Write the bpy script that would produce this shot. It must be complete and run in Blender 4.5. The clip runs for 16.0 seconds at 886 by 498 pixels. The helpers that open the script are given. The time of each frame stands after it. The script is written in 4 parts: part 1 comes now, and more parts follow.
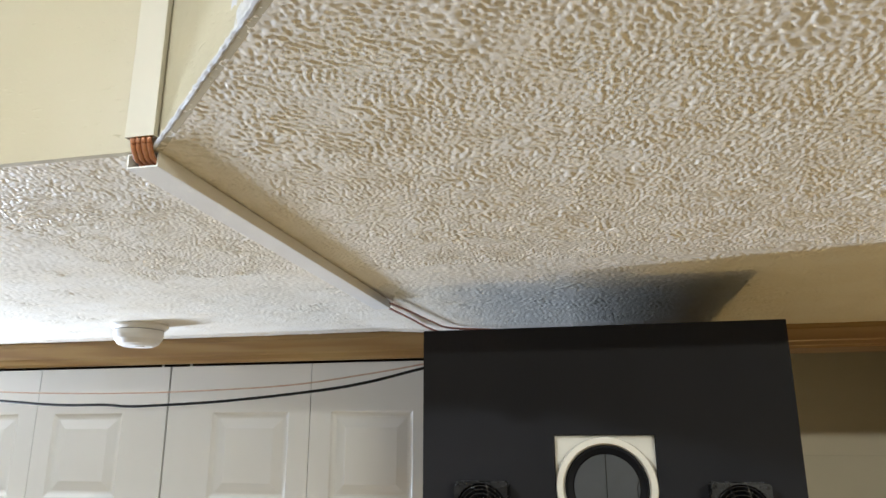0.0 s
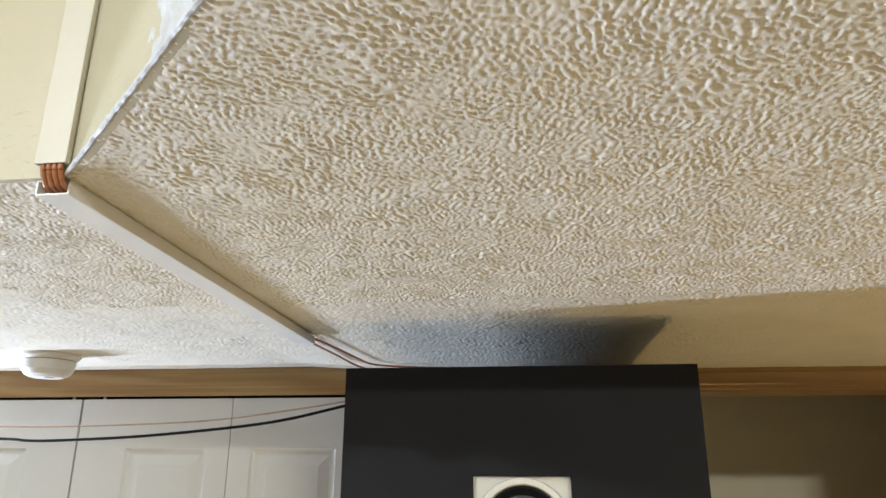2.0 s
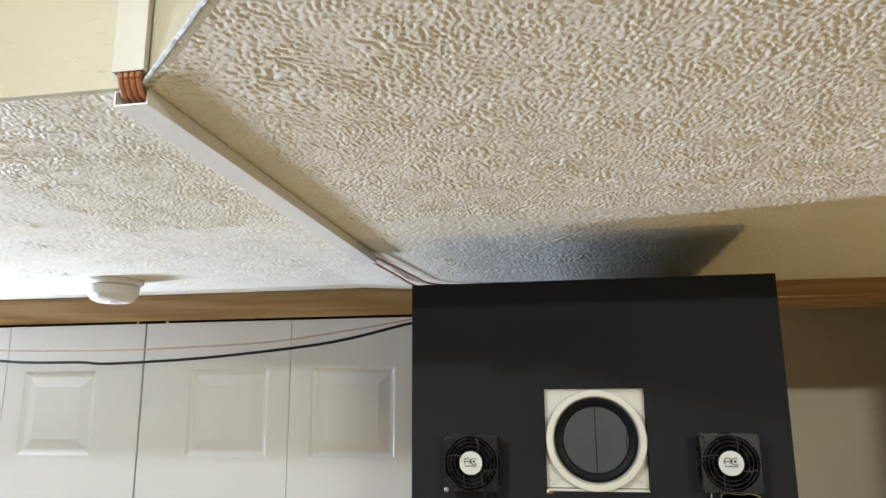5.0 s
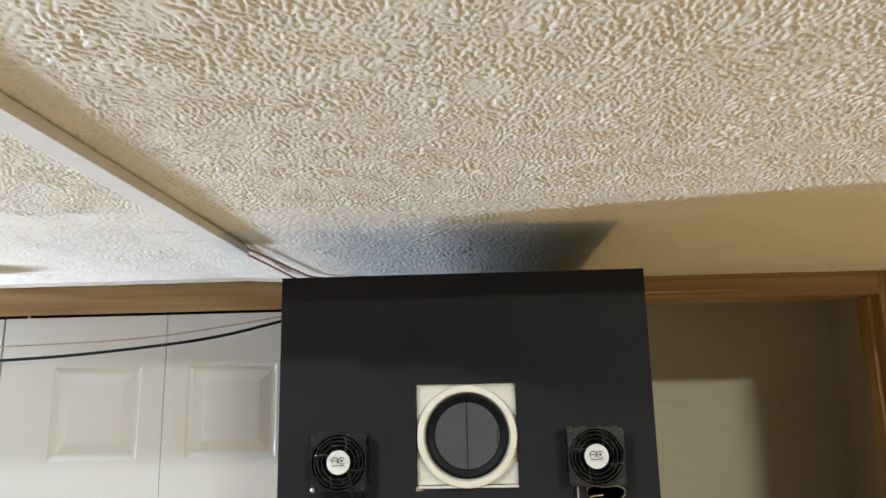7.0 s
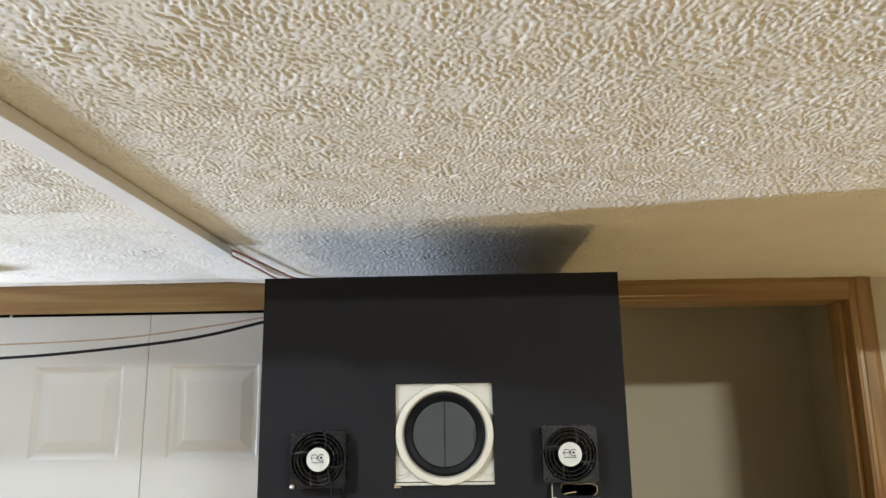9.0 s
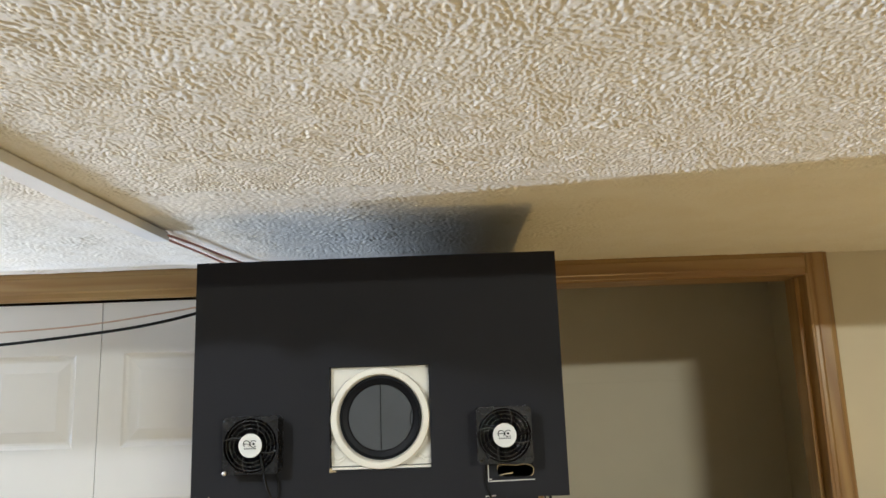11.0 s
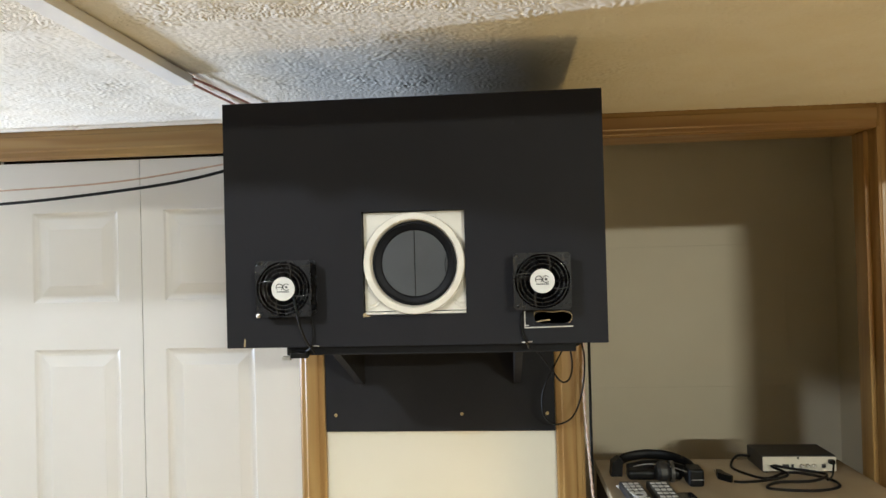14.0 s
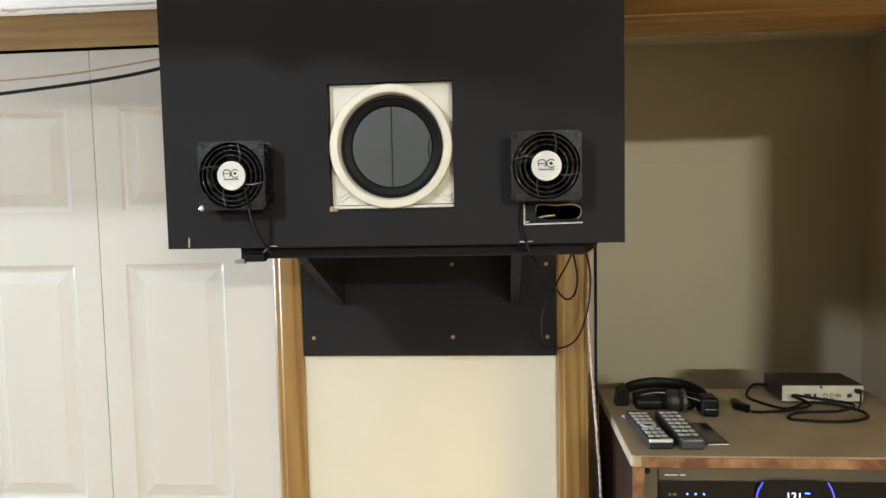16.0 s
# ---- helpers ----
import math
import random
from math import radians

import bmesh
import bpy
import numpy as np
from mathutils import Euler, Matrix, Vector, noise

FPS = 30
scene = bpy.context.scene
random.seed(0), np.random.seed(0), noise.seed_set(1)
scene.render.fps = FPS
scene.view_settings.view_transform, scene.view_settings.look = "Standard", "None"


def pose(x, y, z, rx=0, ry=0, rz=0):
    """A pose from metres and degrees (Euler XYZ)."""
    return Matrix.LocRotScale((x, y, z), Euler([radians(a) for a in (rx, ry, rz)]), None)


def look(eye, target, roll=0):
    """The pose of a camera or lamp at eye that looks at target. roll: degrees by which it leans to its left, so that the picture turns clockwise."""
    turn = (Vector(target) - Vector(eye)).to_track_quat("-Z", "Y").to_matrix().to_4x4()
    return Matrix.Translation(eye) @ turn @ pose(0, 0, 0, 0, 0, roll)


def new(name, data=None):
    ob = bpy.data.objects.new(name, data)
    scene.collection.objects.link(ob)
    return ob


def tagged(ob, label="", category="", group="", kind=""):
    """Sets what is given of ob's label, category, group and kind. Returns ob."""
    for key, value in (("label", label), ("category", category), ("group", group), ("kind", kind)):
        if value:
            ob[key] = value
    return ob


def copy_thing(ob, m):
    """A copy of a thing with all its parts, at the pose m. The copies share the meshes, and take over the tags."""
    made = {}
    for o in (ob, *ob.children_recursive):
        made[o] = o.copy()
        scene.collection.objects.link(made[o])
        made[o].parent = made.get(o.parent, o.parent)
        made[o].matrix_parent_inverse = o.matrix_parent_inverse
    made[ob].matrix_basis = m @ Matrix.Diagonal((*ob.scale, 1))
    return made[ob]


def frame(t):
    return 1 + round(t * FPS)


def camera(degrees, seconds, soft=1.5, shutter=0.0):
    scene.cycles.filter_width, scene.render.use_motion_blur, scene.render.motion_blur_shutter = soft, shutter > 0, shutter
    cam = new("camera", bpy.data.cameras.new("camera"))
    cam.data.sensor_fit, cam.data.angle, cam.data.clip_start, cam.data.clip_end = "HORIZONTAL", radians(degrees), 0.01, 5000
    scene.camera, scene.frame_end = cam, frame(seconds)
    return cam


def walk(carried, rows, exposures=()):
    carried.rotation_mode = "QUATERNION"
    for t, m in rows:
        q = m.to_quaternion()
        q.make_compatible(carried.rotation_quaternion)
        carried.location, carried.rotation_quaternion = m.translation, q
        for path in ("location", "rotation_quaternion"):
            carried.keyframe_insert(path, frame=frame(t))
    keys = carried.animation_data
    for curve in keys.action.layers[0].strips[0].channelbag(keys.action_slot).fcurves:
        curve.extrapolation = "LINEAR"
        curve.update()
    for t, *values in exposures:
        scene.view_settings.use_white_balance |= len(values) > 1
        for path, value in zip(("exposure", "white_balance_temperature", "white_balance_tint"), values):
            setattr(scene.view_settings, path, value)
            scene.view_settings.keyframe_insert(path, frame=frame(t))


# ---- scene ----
cam = camera(64.1, 16.0)
PATH = [
    (0, (0.034, 0.023, 1.818), (-0.377, 1.91, 2.336), -0.1),
    (0.5, (0.035, 0.021, 1.827), (-0.286, 1.909, 2.404), 0.1),
    (1, (0.053, -0.002, 1.835), (-0.206, 1.88, 2.461), 0.5),
    (1.5, (0.065, 0.013, 1.821), (-0.156, 1.899, 2.447), 0.5),
    (2, (0.055, 0.018, 1.821), (-0.177, 1.908, 2.435), 0.3),
    (2.5, (0.014, 0.003, 1.813), (-0.275, 1.893, 2.401), 0.4),
    (3, (-0.007, -0.002, 1.808), (-0.353, 1.888, 2.365), 0.4),
    (5.5, (-0.006, 0.074, 1.811), (-0.322, 2.009, 2.207), -0.8),
    (6, (0.024, 0.101, 1.817), (-0.185, 2.05, 2.212), -1.0),
    (6.5, (0.051, 0.1, 1.817), (-0.078, 2.056, 2.211), -1.3),
    (7, (0.057, 0.085, 1.811), (-0.031, 2.044, 2.206), -1.2),
    (7.5, (0.055, 0.057, 1.813), (-0.021, 2.017, 2.204), -0.8),
    (8, (0.055, 0.05, 1.805), (-0.018, 2.011, 2.194), -0.5),
    (8.5, (0.053, 0.048, 1.8), (-0.025, 2.007, 2.195), -0.4),
    (9, (0.068, 0.058, 1.802), (0.021, 2.016, 2.208), -0.9),
    (9.5, (0.088, 0.065, 1.8), (0.085, 2.02, 2.219), -1.7),
    (12, (0.195, 0.103, 1.798), (0.132, 2.081, 2.087), -1.7),
    (12.5, (0.186, 0.119, 1.786), (0.093, 2.102, 2.033), -1.1),
    (13, (0.183, 0.124, 1.786), (0.057, 2.113, 1.962), -0.9),
    (13.5, (0.178, 0.123, 1.77), (0.034, 2.115, 1.879), -1.2),
    (14, (0.178, 0.149, 1.745), (0.015, 2.142, 1.771), -1.5),
    (14.5, (0.197, 0.177, 1.737), (0.025, 2.169, 1.698), -1.8),
    (15, (0.225, 0.192, 1.72), (0.047, 2.182, 1.623), -1.8),
    (15.5, (0.225, 0.241, 1.693), (0.05, 2.23, 1.565), -1.6),
    (16, (0.183, 0.346, 1.667), (0.017, 2.334, 1.524), -1.2),
]
EXPOSURES = [(0, -0.48, 5150, 10), (2.5, -0.34, 5150, 10), (5.5, -0.38, 5150, 10), (7.5, -0.22, 5100, 10), (9, -0.22, 5050, 10), (12, -0.22, 5100, 10), (16, -0.08, 5250, 10)]
walk(cam, [(t, look(eye, target, roll)) for t, eye, target, roll in PATH], EXPOSURES)

# ---- light ----
world = bpy.data.worlds.new("world")
world.use_nodes = True
world.node_tree.nodes["Background"].inputs[0].default_value = (1.0, 0.86, 0.66, 1)
world.node_tree.nodes["Background"].inputs[1].default_value = 0.02
scene.world = world


def bulb(name, place, watts, colour, radius):
    """A bare round bulb."""
    data = bpy.data.lights.new(name, "POINT")
    data.energy, data.color, data.shadow_soft_size = watts, colour, radius
    ob = new(name, data)
    ob.location = place
    return ob


def strip_lamp(name, place, towards, width, height, watts, colour):
    """A flat luminous strip that faces a direction, its width level."""
    data = bpy.data.lights.new(name, "AREA")
    data.shape, data.size, data.size_y = "RECTANGLE", width, height
    data.energy, data.color = watts, colour
    ob = new(name, data)
    ob.matrix_basis = Matrix.Translation(place) @ Vector(towards).to_track_quat("-Z", "Y").to_matrix().to_4x4()
    return ob


bulb("ceiling_lamp_west", (-1.10, -1.00, 2.62), 128, (1.0, 0.93, 0.78), 0.04)
strip_lamp("ceiling_lamp_far", (2.15, -3.70, 2.514), (-0.22, 1.0, -0.22), 0.90, 0.03, 122, (1.0, 0.86, 0.58))
strip_lamp("daylight_slit_by_closet", (-3.30, 1.910, 1.24), (1.0, -0.06, -0.02), 0.06, 0.56, 208, (0.955, 0.955, 0.97))
bulb("low_lamp_by_cabinet", (0.84, 1.28, 0.60), 19.5, (1.0, 0.59, 0.15), 0.09)


# ---- materials ----
def shader(name, colour, rough=0.5, metal=0.0, spec=0.5):
    """A node material with one Principled surface; returns material, node tree, surface."""
    m = bpy.data.materials.new(name)
    m.use_nodes = True
    b = m.node_tree.nodes["Principled BSDF"]
    b.inputs["Base Color"].default_value = (*colour, 1)
    b.inputs["Roughness"].default_value = rough
    b.inputs["Metallic"].default_value = metal
    b.inputs["Specular IOR Level"].default_value = spec
    return m, m.node_tree, b


def link(tree, a, out, b, inp):
    tree.links.new(a.outputs[out], b.inputs[inp])


def noise_node(tree, scale, detail=4.0, stretch=(1, 1, 1), rough=0.55):
    n, t, m = (tree.nodes.new(k) for k in ("ShaderNodeTexNoise", "ShaderNodeTexCoord", "ShaderNodeMapping"))
    n.inputs["Scale"].default_value, n.inputs["Detail"].default_value, n.inputs["Roughness"].default_value = scale, detail, rough
    m.inputs["Scale"].default_value = stretch
    link(tree, t, "Object", m, "Vector")
    link(tree, m, "Vector", n, "Vector")
    return n


def ramp(tree, src, out, stops):
    r = tree.nodes.new("ShaderNodeValToRGB")
    e = r.color_ramp.elements
    while len(e) < len(stops):
        e.new(0.5)
    for el, (p, c) in zip(e, stops):
        el.position, el.color = p, (*c, 1)
    link(tree, src, out, r, "Fac")
    return r


def bump(tree, surf, parts, distance=0.001):
    """Bump from a list of (node, strength), chained."""
    last = None
    for node, strength, dist in parts:
        b = tree.nodes.new("ShaderNodeBump")
        b.inputs["Strength"].default_value, b.inputs["Distance"].default_value = strength, dist
        link(tree, node, "Fac", b, "Height")
        if last:
            link(tree, last, "Normal", b, "Normal")
        last = b
    link(tree, last, "Normal", surf, "Normal")


def painted(name, colour, dirt, rough=0.5, grain=400, grain_depth=0.0004, patch=5, spec=0.5, contrast=(0.35, 0.7)):
    """Paint or plastic with patchy dirt at large scale and a fine grain."""
    m, t, b = shader(name, colour, rough, 0, spec)
    n = noise_node(t, patch, 6)
    r = ramp(t, n, "Fac", [(contrast[0], dirt), (contrast[1], colour)])
    link(t, r, "Color", b, "Base Color")
    f = noise_node(t, grain, 3)
    g = noise_node(t, patch * 8, 3)
    bump(t, b, [(f, 0.5, grain_depth), (g, 0.3, grain_depth * 2)])
    rr = t.nodes.new("ShaderNodeMapRange")
    rr.inputs["To Min"].default_value, rr.inputs["To Max"].default_value = rough - 0.08, rough + 0.1
    link(t, g, "Fac", rr, "Value")
    link(t, rr, "Result", b, "Roughness")
    return m


def timber(name, dark, mid, light, along, rough=0.35, scale=1.0):
    """Clear-finished softwood with growth rings stretched along one axis, and a few knots."""
    m, t, b = shader(name, mid, rough, 0, 0.5)
    stretch = [14 * scale, 14 * scale, 14 * scale]
    stretch["xyz".index(along)] = 0.9 * scale
    warp = noise_node(t, 1.0, 3, stretch, 0.5)
    w = t.nodes.new("ShaderNodeTexWave")
    w.wave_type, w.bands_direction = "BANDS", "DIAGONAL"
    w.inputs["Scale"].default_value, w.inputs["Distortion"].default_value, w.inputs["Detail"].default_value = 0.9, 9, 3
    w.inputs["Detail Scale"].default_value = 1.2
    tc, mp = t.nodes.new("ShaderNodeTexCoord"), t.nodes.new("ShaderNodeMapping")
    mp.inputs["Scale"].default_value = stretch
    link(t, tc, "Object", mp, "Vector")
    link(t, mp, "Vector", w, "Vector")
    mix = t.nodes.new("ShaderNodeMix")
    mix.data_type = "FLOAT"
    mix.inputs["Factor"].default_value = 0.62
    t.links.new(w.outputs["Fac"], mix.inputs["A"])
    t.links.new(warp.outputs["Fac"], mix.inputs["B"])
    r = t.nodes.new("ShaderNodeValToRGB")
    e = r.color_ramp.elements
    e.new(0.5)
    for el, (p, c) in zip(e, [(0.2, dark), (0.5, mid), (0.8, light)]):
        el.position, el.color = p, (*c, 1)
    t.links.new(mix.outputs["Result"], r.inputs["Fac"])
    link(t, r, "Color", b, "Base Color")
    fs = [220, 220, 220]
    fs["xyz".index(along)] = 6
    fine = noise_node(t, 1.0, 2, fs)
    bump(t, b, [(fine, 0.25, 0.0004)])
    return m


M_CEIL = painted("stippled_ceiling_paint", (0.83, 0.80, 0.71), (0.79, 0.745, 0.63), 0.44, 380, 0.0007, 9, 0.3)


def trowelled(name, colour, dirt):
    """Painted plaster with skip-trowel flecks: small torn hollows in a smooth skin."""
    m = painted(name, colour, dirt, 0.42, 200, 0.0004, 6)
    t, b = m.node_tree, m.node_tree.nodes["Principled BSDF"]
    n = noise_node(t, 1.0, 3, (50, 50, 150), 0.7)
    r = ramp(t, n, "Fac", [(0.62, (1, 1, 1)), (0.68, (0, 0, 0)), (0.74, (0.8, 0.8, 0.8))])
    bp = t.nodes.new("ShaderNodeBump")
    bp.inputs["Strength"].default_value, bp.inputs["Distance"].default_value = 0.5, 0.0008
    link(t, r, "Color", bp, "Height")
    old = b.inputs["Normal"].links[0].from_node
    link(t, old, "Normal", bp, "Normal")
    link(t, bp, "Normal", b, "Normal")
    return m


M_YELLOW = trowelled("cream_trowelled_paint", (0.485, 0.44, 0.305), (0.455, 0.41, 0.275))
# White plaster greyed in its colour for the shade on the slanted soffit face.
M_BEAD = painted("shaded_white_plaster", (0.58, 0.58, 0.585), (0.52, 0.52, 0.52), 0.55, 300, 0.0012, 30)
M_ROOM = painted("pale_room_paint", (0.36, 0.32, 0.23), (0.33, 0.29, 0.20), 0.6, 300, 0.0003, 3)
M_WALL = painted("beige_wall_paint", (0.61, 0.555, 0.42), (0.565, 0.51, 0.38), 0.55, 300, 0.0003, 3)
M_CREAM = painted("cream_panel_paint", (0.78, 0.765, 0.675), (0.75, 0.735, 0.64), 0.5, 300, 0.0003, 3)
M_DOOR = painted("white_door_paint", (0.70, 0.695, 0.685), (0.67, 0.665, 0.65), 0.38, 500, 0.0003, 4)
M_PLASTIC = painted("white_plastic", (0.80, 0.79, 0.75), (0.76, 0.74, 0.69), 0.4, 600, 0.0001, 8)
M_IVORY = painted("ivory_plastic", (0.78, 0.755, 0.68), (0.72, 0.685, 0.595), 0.38, 500, 0.0002, 9)
# A darker tone of the ivory, for the upright channel.
M_IVORY_DARKER = painted("darker_ivory_plastic", (0.54, 0.51, 0.415), (0.50, 0.47, 0.37), 0.42, 500, 0.0001, 6)
M_BLACK = painted("black_satin_paint", (0.0215, 0.0215, 0.0245), (0.0188, 0.0188, 0.0215), 0.55, 700, 0.0003, 5, 0.07)
M_DARK = painted("black_board_paint", (0.022, 0.0225, 0.026), (0.016, 0.0165, 0.020), 0.6, 500, 0.0003, 5, 0.10)
M_CARPET = painted("dull_carpet", (0.29, 0.235, 0.150), (0.24, 0.190, 0.115), 0.9, 300, 0.002, 3, 0.1)
M_PINE = timber("clear_finished_pine_upright", (0.225, 0.120, 0.032), (0.300, 0.180, 0.054), (0.350, 0.228, 0.078), "z")
M_PINE_X = timber("clear_finished_pine_level", (0.225, 0.120, 0.032), (0.300, 0.180, 0.054), (0.350, 0.228, 0.078), "x")
M_VOID = painted("dark_gap", (0.012, 0.011, 0.010), (0.008, 0.008, 0.008), 0.8, 300, 0.0003, 3, 0.1)


# ---- building blocks ----
def cuboid(bm, x0, x1, y0, y1, z0, z1, bevel=0.0, segs=2):
    """A bevelled block between two corners, added to bm."""
    r = bmesh.ops.create_cube(bm, size=1.0)
    vs = r["verts"]
    for v in vs:
        v.co = Vector((x0 + (v.co.x + 0.5) * (x1 - x0), y0 + (v.co.y + 0.5) * (y1 - y0), z0 + (v.co.z + 0.5) * (z1 - z0)))
    if bevel:
        es = list({e for v in vs for e in v.link_edges})
        bmesh.ops.bevel(bm, geom=es, offset=bevel, segments=segs, affect="EDGES", profile=0.5)
    return bm


def block(*a, **k):
    return cuboid(bmesh.new(), *a, **k)


def lathe(profile, steps=48, axis="y", centre=(0, 0, 0), bm=None):
    """A surface turned round an axis from (radius, height) pairs."""
    bm = bm or bmesh.new()
    rows = []
    for r, h in profile:
        row = []
        for s in range(steps if r > 1e-6 else 1):
            a = 2 * math.pi * s / steps
            c, d = r * math.cos(a), r * math.sin(a)
            p = {"y": (c, h, d), "z": (c, d, h), "x": (h, c, d)}[axis]
            row.append(bm.verts.new(Vector(p) + Vector(centre)))
        rows.append(row)
    for a, b in zip(rows, rows[1:]):
        for s in range(steps):
            q = [a[s % len(a)], a[(s + 1) % len(a)], b[(s + 1) % len(b)], b[s % len(b)]]
            q = list(dict.fromkeys(q))
            if len(q) > 2:
                bm.faces.new(q)
    bmesh.ops.recalc_face_normals(bm, faces=bm.faces[:])
    return bm


def smooth_path(points, n=8):
    """Catmull-Rom through points."""
    p = [Vector(q) for q in points]
    p = [2 * p[0] - p[1]] + p + [2 * p[-1] - p[-2]]
    out = []
    for i in range(1, len(p) - 2):
        a, b, c, d = p[i - 1:i + 3]
        for s in range(n):
            t = s / n
            out.append(0.5 * (2 * b + (c - a) * t + (2 * a - 5 * b + 4 * c - d) * t * t + (3 * b - a - 3 * c + d) * t ** 3))
    out.append(p[-2])
    return out


def tube(points, radius, sides=8, n=8, bm=None, flat=1.0):
    """A round cord swept along a smooth way through points."""
    bm = bm or bmesh.new()
    way = smooth_path(points, n)
    up, rows = Vector((0.13, 0.31, 0.94)), []
    for i, p in enumerate(way):
        d = (way[min(i + 1, len(way) - 1)] - way[max(i - 1, 0)]).normalized()
        u = up - d * up.dot(d)
        u = u.normalized() if u.length > 1e-4 else d.orthogonal().normalized()
        up = u
        w = d.cross(u)
        rows.append([bm.verts.new(p + radius * (math.cos(a) * u + flat * math.sin(a) * w)) for a in (2 * math.pi * s / sides for s in range(sides))])
    for a, b in zip(rows, rows[1:]):
        for s in range(sides):
            bm.faces.new([a[s], a[(s + 1) % sides], b[(s + 1) % sides], b[s]])
    bm.faces.new(rows[0][::-1]), bm.faces.new(rows[-1])
    return bm


def prism(outline, axis, h0, h1, bm=None):
    """An outline (pairs) pushed through along an axis."""
    bm = bm or bmesh.new()
    put = {"x": lambda u, v, h: (h, u, v), "y": lambda u, v, h: (u, h, v), "z": lambda u, v, h: (u, v, h)}[axis]
    a = [bm.verts.new(put(u, v, h0)) for u, v in outline]
    b = [bm.verts.new(put(u, v, h1)) for u, v in outline]
    n = len(a)
    for i in range(n):
        bm.faces.new([a[i], a[(i + 1) % n], b[(i + 1) % n], b[i]])
    bm.faces.new(a[::-1]), bm.faces.new(b)
    bmesh.ops.recalc_face_normals(bm, faces=bm.faces[:])
    return bm


def part(name, bm, material, parent=None, label="", smooth=False):
    """Links a bmesh as one mesh object, under parent if given."""
    me = bpy.data.meshes.new(name)
    bm.to_mesh(me)
    bm.free()
    me.materials.append(material)
    if smooth:
        me.shade_smooth() if smooth is True else me.shade_auto_smooth(angle=radians(smooth)) if hasattr(me, "shade_auto_smooth") else None
    ob = new(name, me)
    if parent:
        ob.parent = parent
    if label:
        ob["label"] = label
    return ob


def thing(name, label, category, group="", kind=""):
    return tagged(new(name), label, category, group, kind)


def structure(name, bm, material, label, category):
    return tagged(part(name, bm, material), label, category, kind="structure")


# ---- the room ----
ZC, ZH = 2.097, 2.75          # soffit underside, high ceiling
YF, YC = 1.962, 1.945         # wall face, casing face
XL, XR, YS = -3.60, 2.90, -4.60
EDGE = [(XL, 0.60), (-0.385, 0.60), (0.10, 0.135), (XR, 0.135)]   # where the soffit ends

structure("floor", block(XL - 0.1, XR + 0.1, YS - 0.1, 2.75, -0.05, 0), M_CARPET, "dull beige carpet floor of the basement room", "floor")
structure("wall_west", block(XL - 0.1, XL, YS - 0.1, 2.75, 0, 2.80), M_ROOM, "pale painted side wall", "wall")
structure("wall_east", block(XR, XR + 0.1, YS - 0.1, 2.75, 0, 2.80), M_ROOM, "pale painted side wall", "wall")
structure("wall_south", block(XL, XR, YS - 0.1, YS, 0, 2.80), M_ROOM, "pale painted back wall", "wall")
structure("ceiling_high", block(XL - 0.1, XR + 0.1, YS - 0.1, 2.75, ZH, ZH + 0.05), M_CEIL, "off-white high ceiling of the room", "ceiling")

# wall between the closet and the niche
structure("wall_north", block(-0.345, 0.372, YF, YF + 0.10, 0, ZC + 0.024), M_CREAM, "smooth cream wall panel between two pine casings", "wall")
structure("wall_north_west", block(XL, -2.20, YF, YF + 0.10, 0, ZC + 0.024), M_YELLOW, "cream wall beside the closet", "wall")
structure("wall_north_east", block(1.105, XR, YF, YF + 0.10, 0, ZC + 0.024), M_WALL, "beige wall beside the niche", "wall")
structure("wall_north_over_closet", block(-2.20, -0.345, YF, YF + 0.10, 2.046, ZC + 0.024), M_YELLOW, "strip of wall over the closet doors", "wall")
structure("wall_north_over_niche", block(0.372, 1.105, YF, YF + 0.10, 2.046, ZC + 0.024), M_WALL, "strip of wall over the niche", "wall")
structure("niche_back_wall", block(0.10, 1.40, 2.60, 2.70, 0, 2.80), M_WALL, "beige painted back wall of the niche", "wall")
structure("niche_side_wall_west", block(0.10, 0.20, YF + 0.10, 2.60, 0, 2.80), M_WALL, "beige painted side wall of the niche", "wall")
structure("niche_side_wall_east", block(1.285, 1.40, YF + 0.10, 2.60, 0, 2.80), M_WALL, "beige painted side wall of the niche", "wall")
structure("niche_ceiling", block(0.20, 1.285, YF + 0.10, 2.60, 2.20, 2.25), M_WALL, "beige ceiling of the niche", "ceiling")
tagged(part("access_panel", block(0.21, 1.120, 2.5945, 2.5995, 1.290, 1.765, bevel=0.0015), M_WALL), "thin painted panel on the back wall of the niche", "panel", kind="structure")
structure("closet_back", block(XL, 0.10, 2.60, 2.70, 0, 2.80), M_WALL, "back wall of the closet", "wall")


